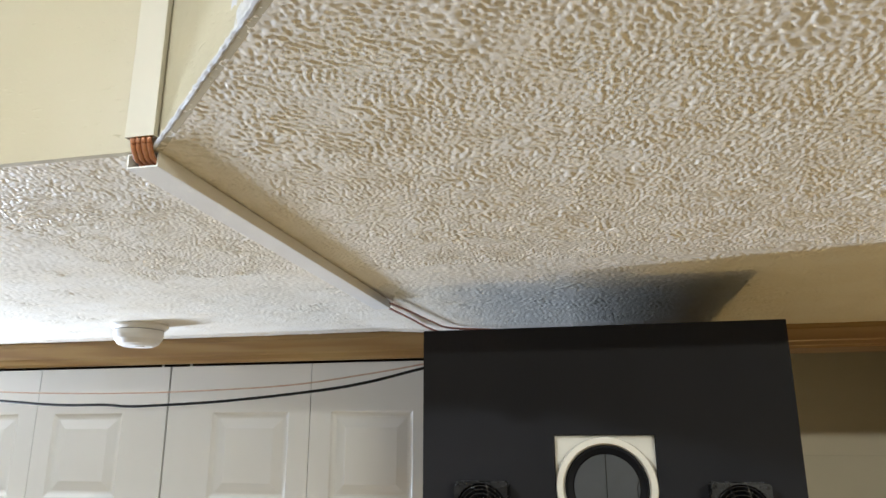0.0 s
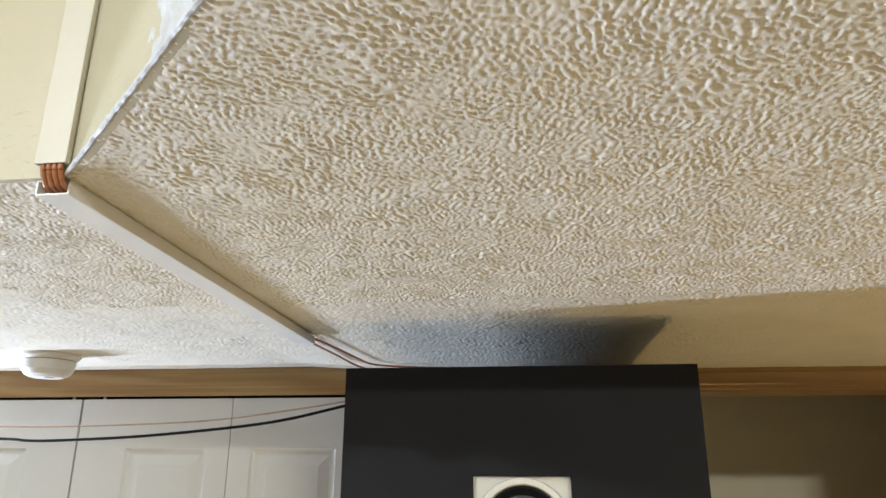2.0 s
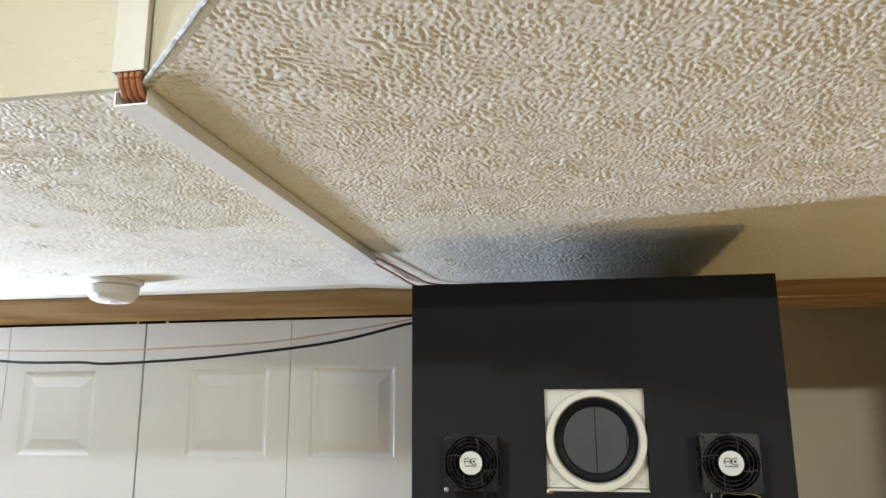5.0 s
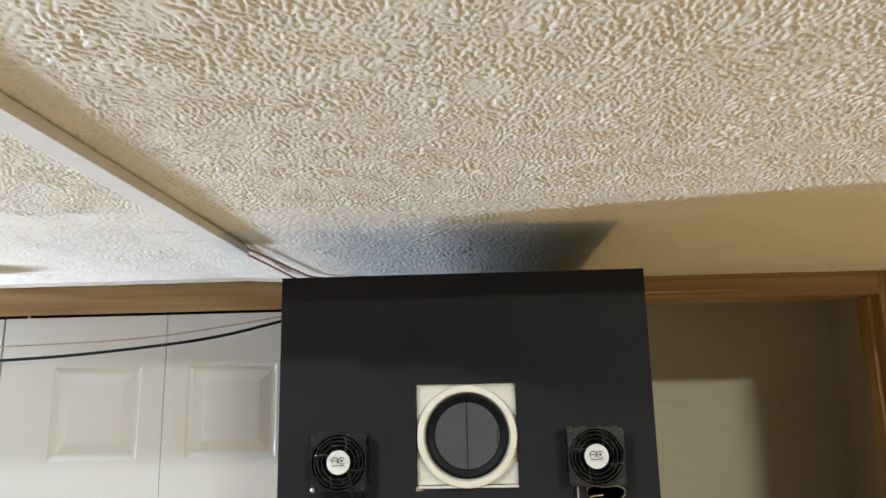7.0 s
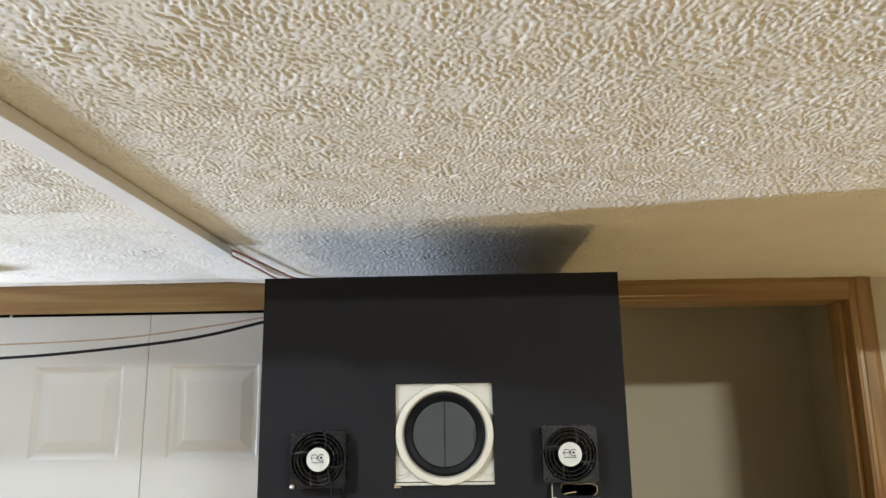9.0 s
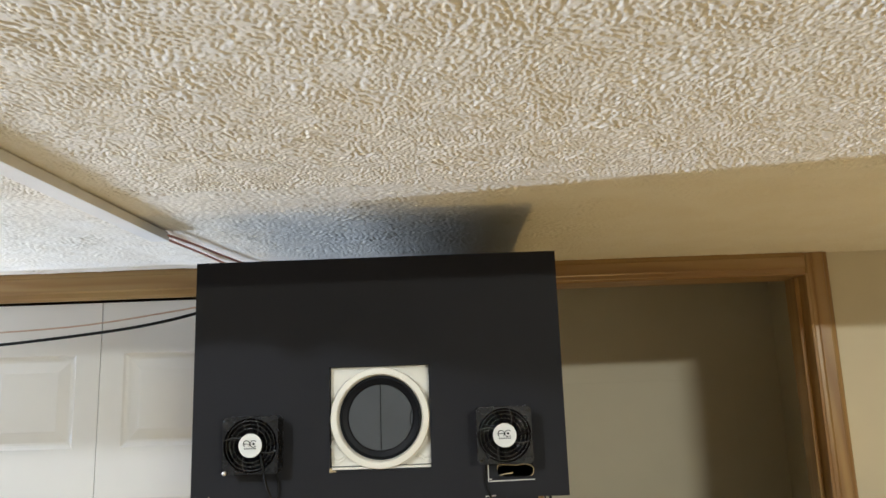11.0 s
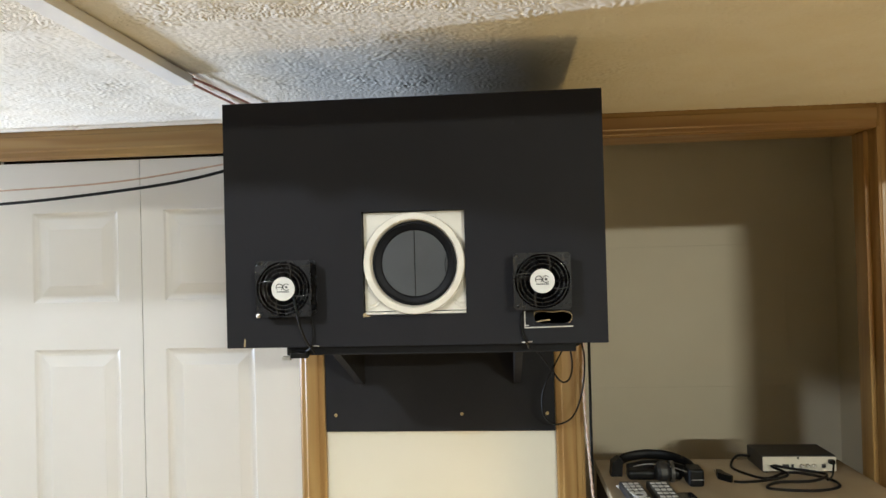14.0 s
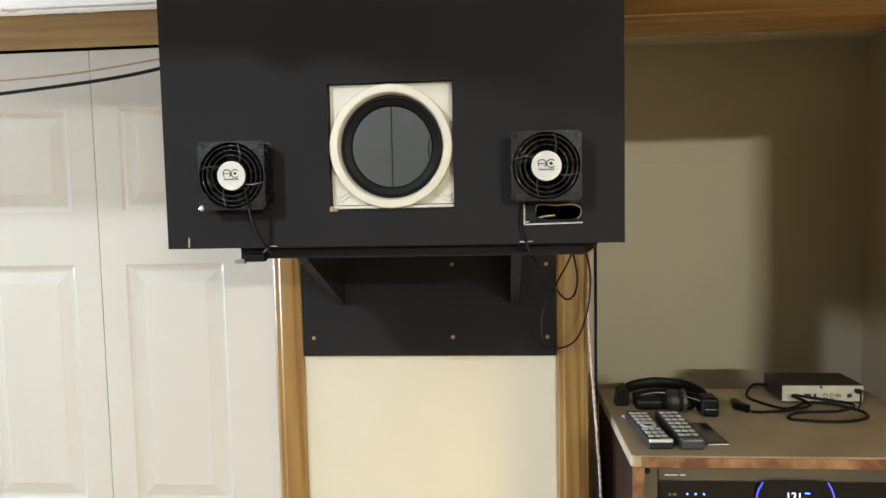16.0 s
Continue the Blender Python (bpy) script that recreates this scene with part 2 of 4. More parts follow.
def stipple(nx, ny, step):
    """Heights in metres of hand-stamped plaster: torn raised flecks that follow a wandering grain and fan out at some stamps."""
    rng = np.random.default_rng(7)
    kx, ky = np.meshgrid(np.fft.rfftfreq(nx, step), np.fft.fftfreq(ny, step))
    k, phi = np.hypot(kx, ky) + 1e-6, np.arctan2(ky, kx)
    X, Y = np.meshgrid(np.arange(nx) * step, np.arange(ny) * step)

    def field(weight):
        f = np.fft.irfft2(np.fft.rfft2(rng.normal(0, 1, (ny, nx))) * weight, s=(ny, nx))
        return (f / f.std()).astype(np.float32)

    def broad(size):
        return field(np.exp(-(k * size) ** 2))

    grain = 0.9 + 0.7 * broad(0.12) + 0.5 * broad(0.03)
    stamp = np.zeros((ny, nx), np.float32)
    for cx, cy in rng.uniform((0.05, 0.05), (nx * step, ny * step), (110, 2)):
        r = rng.uniform(0.022, 0.042)
        i0, i1, j0, j1 = max(int((cx - 2 * r) / step), 0), int((cx + 2 * r) / step), max(int((cy - 2 * r) / step), 0), int((cy + 2 * r) / step)
        dx, dy = X[j0:j1, i0:i1] - cx, Y[j0:j1, i0:i1] - cy
        near = np.exp(-((dx * dx + dy * dy) / (r * r)) ** 2).astype(np.float32)
        spread = np.arctan2(dy, dx) + math.pi / 2
        old = grain[j0:j1, i0:i1]
        grain[j0:j1, i0:i1] = np.where(near > 0.35, spread, old)
        stamp[j0:j1, i0:i1] = np.maximum(stamp[j0:j1, i0:i1], near)
    fine, coarse, total = 0.0, 0.0, 0.0
    for q in range(6):
        th = math.pi * q / 6
        lobe = np.exp(0.55 * np.cos(2 * (phi - th)) - 0.55)
        w = np.exp(1.6 * np.cos(2 * (grain - th)) - 1.6)
        fine = fine + w * field(lobe * np.exp(-(np.log(k * 0.0088) / 0.72) ** 2))
        coarse = coarse + w * field(lobe * np.exp(-(np.log(k * 0.0150) / 0.75) ** 2))
        total = total + w * w
    mix = np.clip(0.26 + 0.12 * np.tanh((X - 2.0) / 0.3) + 0.28 * broad(0.07) + 0.8 * stamp, 0, 1)
    n = ((1 - mix) * fine + mix * coarse) / np.sqrt(total * ((1 - mix) ** 2 + mix ** 2))
    cap = np.clip((n + 1.10) / 0.75, 0, 1)
    cap = cap * cap * (3 - 2 * cap)
    lift = np.clip(0.98 + 0.24 * np.tanh((X - 2.0) / 0.3) + 0.18 * broad(0.05) + 0.55 * stamp, 0.4, 1.9)
    return (lift * (0.00115 * cap + 0.00030 * np.clip(n, -1, 2.4)) + 0.00008 * field(np.exp(-(np.log(k * 0.0042) / 0.3) ** 2))).astype(np.float32)


SHEET = (-1.95, 1.45, 0.135, 1.965)      # stretch of the soffit that is passed near by
FINE = (-0.750, 0.870, 0.135, 1.140)     # the nearest part of it, with the finest relief
CELL = 0.0015
RELIEF = stipple(2269, 1222, CELL)


def soffit_sheet(x0, x1, y0, y1, every, hole=None):
    """A piece of the stippled underside as a dense sheet, with every n-th height of the relief."""
    step = CELL * every
    nx, ny = int(round((x1 - x0) / step)) + 1, int(round((y1 - y0) / step)) + 1
    ix = np.round((x0 - SHEET[0]) / CELL).astype(int) + every * np.arange(nx)
    iy = np.round((y0 - SHEET[2]) / CELL).astype(int) + every * np.arange(ny)
    h = RELIEF[np.ix_(np.clip(iy, 0, 1221), np.clip(ix, 0, 2268))]
    X, Y = np.meshgrid(x0 + np.arange(nx) * step, y0 + np.arange(ny) * step)
    edge = np.interp(X, [p[0] for p in EDGE], [p[1] for p in EDGE])
    Y = np.maximum(Y, edge)                       # rows south of the edge are folded on to it
    rise = 0.017 * np.clip((-X - 0.30) / 0.25, 0, 1) * np.clip((Y - 1.1) / 0.8, 0, 1)
    sag = 0.002 * np.sin(X * 2.3 + 1.0) * np.sin(Y * 2.9) - rise
    co = np.stack([X, Y, ZC - h - sag + 0.001], -1).reshape(-1, 3).astype(np.float32)
    idx = np.arange(nx * ny).reshape(ny, nx)
    keep = (Y[1:, :-1] > edge[:-1, :-1] + 1e-6) | (Y[1:, 1:] > edge[:-1, 1:] + 1e-6)
    if hole:
        mx, my = X[:-1, :-1] + step / 2, Y[:-1, :-1] + step / 2
        keep &= ~((mx > hole[0]) & (mx < hole[1]) & (my > hole[2] - 0.01) & (my < hole[3]))
    q = np.stack([idx[:-1, :-1], idx[1:, :-1], idx[1:, 1:], idx[:-1, 1:]], -1)[keep].astype(np.int32)
    me = bpy.data.meshes.new("ceiling")
    me.vertices.add(len(co))
    me.vertices.foreach_set("co", co.ravel())
    me.loops.add(q.size)
    me.loops.foreach_set("vertex_index", q.ravel())
    me.polygons.add(len(q))
    me.polygons.foreach_set("loop_start", np.arange(0, q.size, 4, dtype=np.int32))
    me.update(calc_edges=True)
    me.shade_smooth()
    me.materials.append(M_CEIL)
    return me


tagged(new("ceiling_low", soffit_sheet(*FINE, 1)), "low off-white ceiling with hand-stippled plaster texture", "ceiling", kind="structure")
tagged(new("ceiling_low_outer", soffit_sheet(SHEET[0], 1.458, SHEET[2], 1.967, 2, FINE)), "low off-white ceiling with hand-stippled plaster texture", "ceiling", kind="structure")
structure("ceiling_soffit_body", prism([(XL, 0.61), (-0.381, 0.61), (0.104, 0.145), (XR, 0.145), (XR, 2.75), (XL, 2.75)], "z", ZC + 0.024, ZH), M_CEIL, "plaster body of the dropped ceiling", "ceiling")
# upright faces of the soffit towards the high part of the room
structure("soffit_face", block(XL, -0.385, 0.60, 0.608, ZC - 0.001, ZH), M_YELLOW, "cream painted upright face of the soffit with skip trowel texture", "wall")


def slanted_face(a, b, name, material, label):
    d = (Vector(b) - Vector(a)).normalized()
    n = Vector((-d.y, d.x)) * 0.008
    o = [a, b, (b[0] + n.x, b[1] + n.y), (a[0] + n.x, a[1] + n.y)]
    return structure(name, prism(o, "z", ZC - 0.001, ZH), material, label, "wall")


slanted_face((-0.385, 0.60), (0.10, 0.135), "soffit_face_slanted", M_YELLOW, "cream painted slanted face of the soffit")

# stippled plaster carried over on to the slanted face, and the torn bead along its edge
d = Vector((0.485, -0.465)).normalized()
n = Vector((d.y, -d.x)).normalized()
if n.y > 0:
    n = -n
rng = random.Random(5)
bm = bmesh.new()
cols, rows = 150, 90
grid = []
for i in range(cols + 1):
    s0 = 0.160 + 0.50 * i / cols
    col = []
    for k in range(rows + 1):
        z0 = ZC + 0.24 * k / rows
        ragged = 0.205 + 0.030 * noise.noise(Vector((0, 0, z0 * 30))) + 0.02 * (z0 - ZC)
        up = 0.0060 * max(0.0, noise.noise(Vector((s0 * 115, 3.1, z0 * 75)))) + 0.0016 * noise.noise(Vector((s0 * 45, 9.0, z0 * 40)))
        blend = min(1.0, max(0.0, (s0 - ragged) / 0.07))
        p = Vector((-0.385, 0.60)) + d * s0 + n * (-0.0022 + blend * (0.0030 + up))
        col.append(bm.verts.new((p.x, p.y, z0)))
    grid.append(col)
for a, c in zip(grid, grid[1:]):
    for k in range(rows):
        bm.faces.new([a[k], c[k], c[k + 1], a[k + 1]])
bmesh.ops.recalc_face_normals(bm, faces=bm.faces[:])
ob = structure("soffit_face_stippled", bm, M_BEAD, "white stippled plaster on the slanted soffit face", "wall")
ob.data.shade_smooth()
pts = [Vector((-0.385, 0.60)) + d * (0.005 + 0.66 * i / 130) + n * 0.001 for i in range(131)]
bead = tube([(p.x + rng.gauss(0, 0.0002), p.y + rng.gauss(0, 0.0002), ZC - 0.0008 + rng.gauss(0, 0.0003)) for p in pts], 0.0024, 7, 2)
for v in bead.verts:
    v.co += 0.0006 * noise.noise_vector(v.co * 160)
structure("soffit_bead", bead, M_BEAD, "rough white plaster bead along the soffit edge", "trim")
slanted_face((0.10, 0.135), (XR, 0.135), "soffit_face_south", M_YELLOW, "cream painted upright face of the soffit")


# ---- pine casings and jambs ----
def casing_profile(w, t):
    """Section across a moulded casing: width w, thickness t."""
    return [(0, 0), (w, 0), (w, t * 0.62), (w * 0.93, t * 0.80), (w * 0.80, t * 0.86), (w * 0.74, t), (w * 0.30, t * 0.93), (w * 0.24, t * 0.78), (w * 0.10, t * 0.72), (w * 0.03, t * 0.55), (0, t * 0.4)]


def upright_casing(name, x, w, flip, z1, label):
    """An upright casing whose inner edge is at x and which runs to x + w (or x - w if flip)."""
    s = -1 if flip else 1
    o = [(x + s * u, YF - v) for u, v in casing_profile(w, YF - YC)]
    return structure(name, prism(o, "z", 0.0, z1), M_PINE, label, "trim")


def head_casing(name, x0, x1, label, w=0.063):
    o = [(YF - v, ZC - 0.060 + u) for u, v in casing_profile(w, YF - YC)]
    return structure(name, prism(o, "x", x0, x1), M_PINE_X, label, "trim")


upright_casing("trim_closet", -0.352, 0.067, False, ZC - 0.061, "clear-finished pine casing beside the closet doors")
upright_casing("trim_closet_west", -2.190, 0.060, True, ZC - 0.061, "clear-finished pine casing beside the closet doors")
# Added out of view: blocks the slit lamp's grazing light on doors and casing.
structure("closet_light_stop", block(-2.30, -2.2505, 1.925, YF, 0, 2.09), M_PINE, "unseen added strip that keeps grazing light off the closet doors", "trim")
upright_casing("trim_niche_west", 0.372, 0.068, True, ZC - 0.061, "clear-finished pine casing beside the niche")
upright_casing("trim_niche_east", 1.100, 0.060, False, ZC - 0.002, "clear-finished pine casing at the niche")
head_casing("trim_closet_head", -2.25, -0.284, "clear-finished pine head casing over the closet doors", 0.081)
head_casing("trim_wall_head", -0.283, 0.303, "clear-finished pine head casing on the middle wall")
head_casing("trim_niche_head", 0.304, 1.098, "clear-finished pine head casing over the niche")
structure("jamb_niche_east", block(1.098, 1.106, YC + 0.006, 2.075, 0, 2.040, bevel=0.001), M_PINE, "clear-finished pine jamb of the niche", "trim")
structure("jamb_niche_west", block(0.366, 0.374, YC + 0.006, 2.075, 0, 2.040, bevel=0.001), M_PINE, "clear-finished pine jamb of the niche", "trim")
structure("jamb_niche_head", block(0.375, 1.097, YC + 0.006, 2.075, 2.036, 2.044, bevel=0.001), M_PINE_X, "clear-finished pine head jamb of the niche", "trim")
structure("door_stop_niche_east", block(1.085, 1.0975, 1.99, 2.025, 0, 2.035, bevel=0.002), M_PINE, "pine door stop strip on the jamb", "trim")
# Near-black strip that fills the gap between door tops and head casing.
structure("closet_gap_strip", block(-2.20, -0.33, YF + 0.016, YF + 0.05, 2.034, 2.045), M_VOID, "dark strip in the gap over the closet doors", "trim")


# ---- closet doors ----
def raised_panel(bm, x0, x1, z0, z1, y):
    """A raised field in a sunk moulding, on a door face at y."""
    def ring(inset, depth):
        return [bm.verts.new(p) for p in ((x0 + inset, y + depth, z0 + inset), (x1 - inset, y + depth, z0 + inset), (x1 - inset, y + depth, z1 - inset), (x0 + inset, y + depth, z1 - inset))]
    rings = [ring(0, 0), ring(0.005, 0.0045), ring(0.011, 0.0072), ring(0.017, 0.0078), ring(0.042, 0.0016), ring(0.045, 0.0006)]
    for a, b in zip(rings, rings[1:]):
        for i in range(4):
            bm.faces.new([a[i], a[(i + 1) % 4], b[(i + 1) % 4], b[i]])
    bm.faces.new(rings[-1])


LEAF_W, LEAF_H, PANELS = 0.450, 2.02, [(0.22, 0.80), (0.93, 1.515), (1.642, 1.884)]


def leaf_frame(xa, xb):
    """Stiles and rails of one bifold leaf, with three openings for the panels."""
    w, top, y = LEAF_W, LEAF_H, 0.0
    bm = bmesh.new()
    zs = [0.0] + [z for p in PANELS for z in p] + [top]
    xs = [0.0, xa, xb, w]
    vs = [[bm.verts.new((x, y, z)) for x in xs] for z in zs]
    for r in range(len(zs) - 1):
        for c in range(3):
            if c == 1 and r % 2 == 1:
                continue
            bm.faces.new([vs[r][c], vs[r][c + 1], vs[r + 1][c + 1], vs[r + 1][c]])
    lo = [(0, y), (0.0, y + 0.034), (w, y + 0.034), (w, y)]
    for (x0, y0), (x1, y1) in zip(lo, lo[1:]):
        bm.faces.new([bm.verts.new(p) for p in ((x0, y0, 0), (x1, y1, 0), (x1, y1, top), (x0, y0, top))])
    for z in (0, top):
        bm.faces.new([bm.verts.new((x, yy, z)) for x, yy in lo])
    bmesh.ops.remove_doubles(bm, verts=bm.verts[:], dist=0.0002)
    bmesh.ops.recalc_face_normals(bm, faces=bm.faces[:])
    rim = [e for e in bm.edges if len(e.link_faces) == 2 and e.calc_face_angle() > 1.0]
    bmesh.ops.bevel(bm, geom=rim, offset=0.0025, segments=2, affect="EDGES", profile=0.5)
    return bm


def leaf(x, xa):
    """A leaf with its left edge at x and its panels from xa to xa + 0.24."""
    ob = thing("closet_door_leaf", "white painted bifold closet door leaf with raised panels", "door", "bifold closet doors")
    part("leaf_frame", leaf_frame(xa, xa + 0.24), M_DOOR, ob)
    for z0, z1 in PANELS:
        bm = bmesh.new()
        raised_panel(bm, xa, xa + 0.24, z0, z1, 0.0)
        bmesh.ops.recalc_face_normals(bm, faces=bm.faces[:])
        if sum(f.normal.y for f in bm.faces) > 0:
            bmesh.ops.reverse_faces(bm, faces=bm.faces[:])
        part("panel", bm, M_DOOR, ob)
    ob.location = (x, 1.964, 0.010)
    return ob


first = leaf(-0.7765, 0.062)
second = leaf(-1.2285, 0.146)
copy_thing(first, pose(-1.6850, 1.964, 0.010))
copy_thing(second, pose(-2.1375, 1.964, 0.010))
for x in (-1.266, -1.171):
    pin = tagged(part("pivot_pin", lathe([(0, 0), (0.0035, 0), (0.0035, 0.013), (0, 0.013)], 12, "z", (x, 1.9725, 2.0305)), M_PLASTIC), "small white pivot pin over the closet doors", "pin", "pivot pins")

# ---- black cabinet ----
BX0, BX1, BY0, BY1, BZ0, BZ1 = -0.2800, 0.3450, 1.2950, 1.9435, 1.6040, 2.0110


def front_with_holes():
    """Front board with a square port and a rounded slot cut through it."""
    bm = bmesh.new()
    t = 0.016
    px0, px1, pz0, pz1 = -0.0490, 0.1200, 1.6540, 1.8240
    sx0, sx1, sz0, sz1 = 0.2270, 0.2890, 1.6340, 1.6570
    xs = [BX0, px0, px1, sx0, sx1, BX1]
    zs = [BZ0, sz0, pz0, sz1, pz1, BZ1]
    for y in (BY0, BY0 + t):
        vs = [[bm.verts.new((x, y, z)) for x in xs] for z in zs]
        for r in range(5):
            for c in range(5):
                if (c == 1 and r in (2, 3)) or (c == 3 and r in (1, 2)):
                    continue
                bm.faces.new([vs[r][c], vs[r][c + 1], vs[r + 1][c + 1], vs[r + 1][c]])
    for x0, x1, z0, z1 in ((px0, px1, pz0, pz1), (BX0, BX1, BZ0, BZ1)):
        o = [(x0, z0), (x1, z0), (x1, z1), (x0, z1)]
        for i in range(4):
            (xa, za), (xb, zb) = o[i], o[(i + 1) % 4]
            bm.faces.new([bm.verts.new(p) for p in ((xa, BY0, za), (xb, BY0, zb), (xb, BY0 + t, zb), (xa, BY0 + t, za))])
    bmesh.ops.remove_doubles(bm, verts=bm.verts[:], dist=1e-5)
    bmesh.ops.recalc_face_normals(bm, faces=bm.faces[:])
    return bm


cabinet = thing("projector_cabinet", "large matt black wooden cabinet on a bracketed shelf under the ceiling", "cabinet")
part("front_panel", front_with_holes(), M_BLACK, cabinet, "black front board with a square port and a slot")
part("top_panel", block(BX0, BX1, BY0 + 0.017, BY1, BZ1 - 0.016, BZ1, bevel=0.0008), M_BLACK, cabinet)
part("bottom_panel", block(BX0, BX1, BY0 + 0.017, BY1, BZ0, BZ0 + 0.016, bevel=0.0008), M_BLACK, cabinet)
part("side_panel", block(BX0, BX0 + 0.016, BY0 + 0.017, BY1, BZ0 + 0.017, BZ1 - 0.017), M_BLACK, cabinet)
part("side_panel", block(BX1 - 0.016, BX1, BY0 + 0.017, BY1, BZ0 + 0.017, BZ1 - 0.017), M_BLACK, cabinet)
part("back_panel", block(BX0 + 0.017, BX1 - 0.017, BY1 - 0.012, BY1, BZ0 + 0.017, BZ1 - 0.017), M_BLACK, cabinet)

# ---- shelf under it ----
shelf = thing("bracket_shelf", "black painted shelf on two triangular brackets and a back board", "shelf")
part("board", block(-0.190, 0.297, 1.330, 1.944, 1.586, 1.603, bevel=0.0012), M_DARK, shelf)
part("back_board", block(-0.2825, 0.3025, 1.9465, 1.9615, 1.3050, 1.6020, bevel=0.0015), M_DARK, shelf, "black back board screwed to the wall")
for x in (-0.195, 0.2015):
    part("bracket", prism([(1.945, 1.430), (1.945, 1.585), (1.600, 1.585), (1.600, 1.572), (1.928, 1.430)], "x", x, x + 0.0175), M_DARK, shelf)

# ---- more materials ----
M_METAL = shader("dull_steel", (0.62, 0.60, 0.56), 0.32, 1.0)[0]
M_BRASS = painted("brass_screw", (0.55, 0.42, 0.18), (0.40, 0.30, 0.12), 0.35, 900, 0.0001, 40)
M_LABEL = painted("silver_sticker", (0.74, 0.74, 0.72), (0.68, 0.68, 0.66), 0.35, 900, 0.0001, 30)
M_FRAME = painted("black_fan_frame", (0.009, 0.009, 0.010), (0.007, 0.007, 0.008), 0.26, 300, 0.00001, 6, 0.5)
M_WIRE = painted("glossy_black_guard_wire", (0.016, 0.016, 0.017), (0.014, 0.014, 0.015), 0.12, 300, 0.00001, 6, 0.8)
M_FAN = painted("black_fan_plastic", (0.010, 0.010, 0.011), (0.008, 0.008, 0.009), 0.22, 300, 0.00001, 6)
M_RUBBER = painted("black_rubber", (0.006, 0.006, 0.006), (0.004, 0.004, 0.004), 0.42, 900, 0.0001, 30, 0.18)
M_GASKET = painted("dull_black_rubber", (0.005, 0.005, 0.007), (0.004, 0.004, 0.005), 0.5, 900, 0.0001, 30, 0.15)
M_FLAP = painted("grey_damper_plastic", (0.060, 0.064, 0.072), (0.050, 0.054, 0.060), 0.35, 500, 0.0001, 12)
M_RAW = painted("raw_wood_edge", (0.55, 0.45, 0.26), (0.38, 0.28, 0.13), 0.6, 500, 0.0006, 60)
M_CHALK = painted("white_paint_mark", (0.75, 0.73, 0.68), (0.60, 0.58, 0.52), 0.6, 400, 0.0003, 80)
M_COPPER = painted("clear_jacket_copper_wire", (0.50, 0.24, 0.12), (0.36, 0.14, 0.06), 0.22, 900, 0.0002, 60)
M_PINK = painted("clear_jacket_wire", (0.55, 0.43, 0.34), (0.44, 0.29, 0.22), 0.3, 900, 0.0002, 60)
M_ROSE = painted("rose_jacket_wire", (0.46, 0.21, 0.15), (0.38, 0.15, 0.10), 0.3, 900, 0.0002, 60)
M_PALE = painted("silver_jacket_wire", (0.66, 0.58, 0.50), (0.52, 0.38, 0.30), 0.28, 900, 0.0002, 90)
M_TOP = painted("worn_grey_brown_laminate", (0.38, 0.315, 0.205), (0.29, 0.230, 0.145), 0.5, 400, 0.0003, 7)
M_EDGE = painted("worn_reddish_edge", (0.26, 0.155, 0.085), (0.105, 0.045, 0.024), 0.55, 500, 0.0004, 22, 0.3, (0.40, 0.66))
# Reddish wood darkened to near black, holding the shade between cabinet and casing.
M_SIDE = painted("shaded_reddish_side", (0.026, 0.012, 0.007), (0.014, 0.007, 0.004), 0.6, 300, 0.0003, 12, 0.1)
M_RACK = painted("dark_grey_metal", (0.055, 0.053, 0.045), (0.045, 0.043, 0.037), 0.42, 900, 0.0001, 10)
M_GLOSS = painted("gloss_black_fascia", (0.006, 0.006, 0.008), (0.005, 0.005, 0.006), 0.12, 900, 0.00003, 10)
M_SILVER = painted("cream_silver_panel", (0.60, 0.57, 0.47), (0.54, 0.51, 0.41), 0.4, 700, 0.0001, 20)
M_KEYS = painted("grey_key_rubber", (0.58, 0.58, 0.56), (0.48, 0.48, 0.46), 0.5, 600, 0.0002, 40)
M_REMOTE = painted("dark_grey_plastic", (0.024, 0.024, 0.025), (0.018, 0.018, 0.018), 0.4, 700, 0.0002, 30)


def glow(name, colour, strength):
    m, t, b = shader(name, (0.02, 0.02, 0.02), 0.3)
    b.inputs["Emission Color"].default_value = (*colour, 1)
    b.inputs["Emission Strength"].default_value = strength
    return m


M_BLUE = glow("blue_light_ring", (0.10, 0.09, 1.0), 2.2)
M_LED = glow("blue_led", (0.15, 0.30, 1.0), 4.0)
M_DIGIT = glow("white_display", (0.82, 0.86, 1.0), 2.5)

# ---- small plaster chips and screws on the cabinet ----
PC = (0.0360, 1.7380)
port = thing("vent_port", "round white vent with dark damper flaps in a square port", "vent")
plate_y = BY0 + 0.013


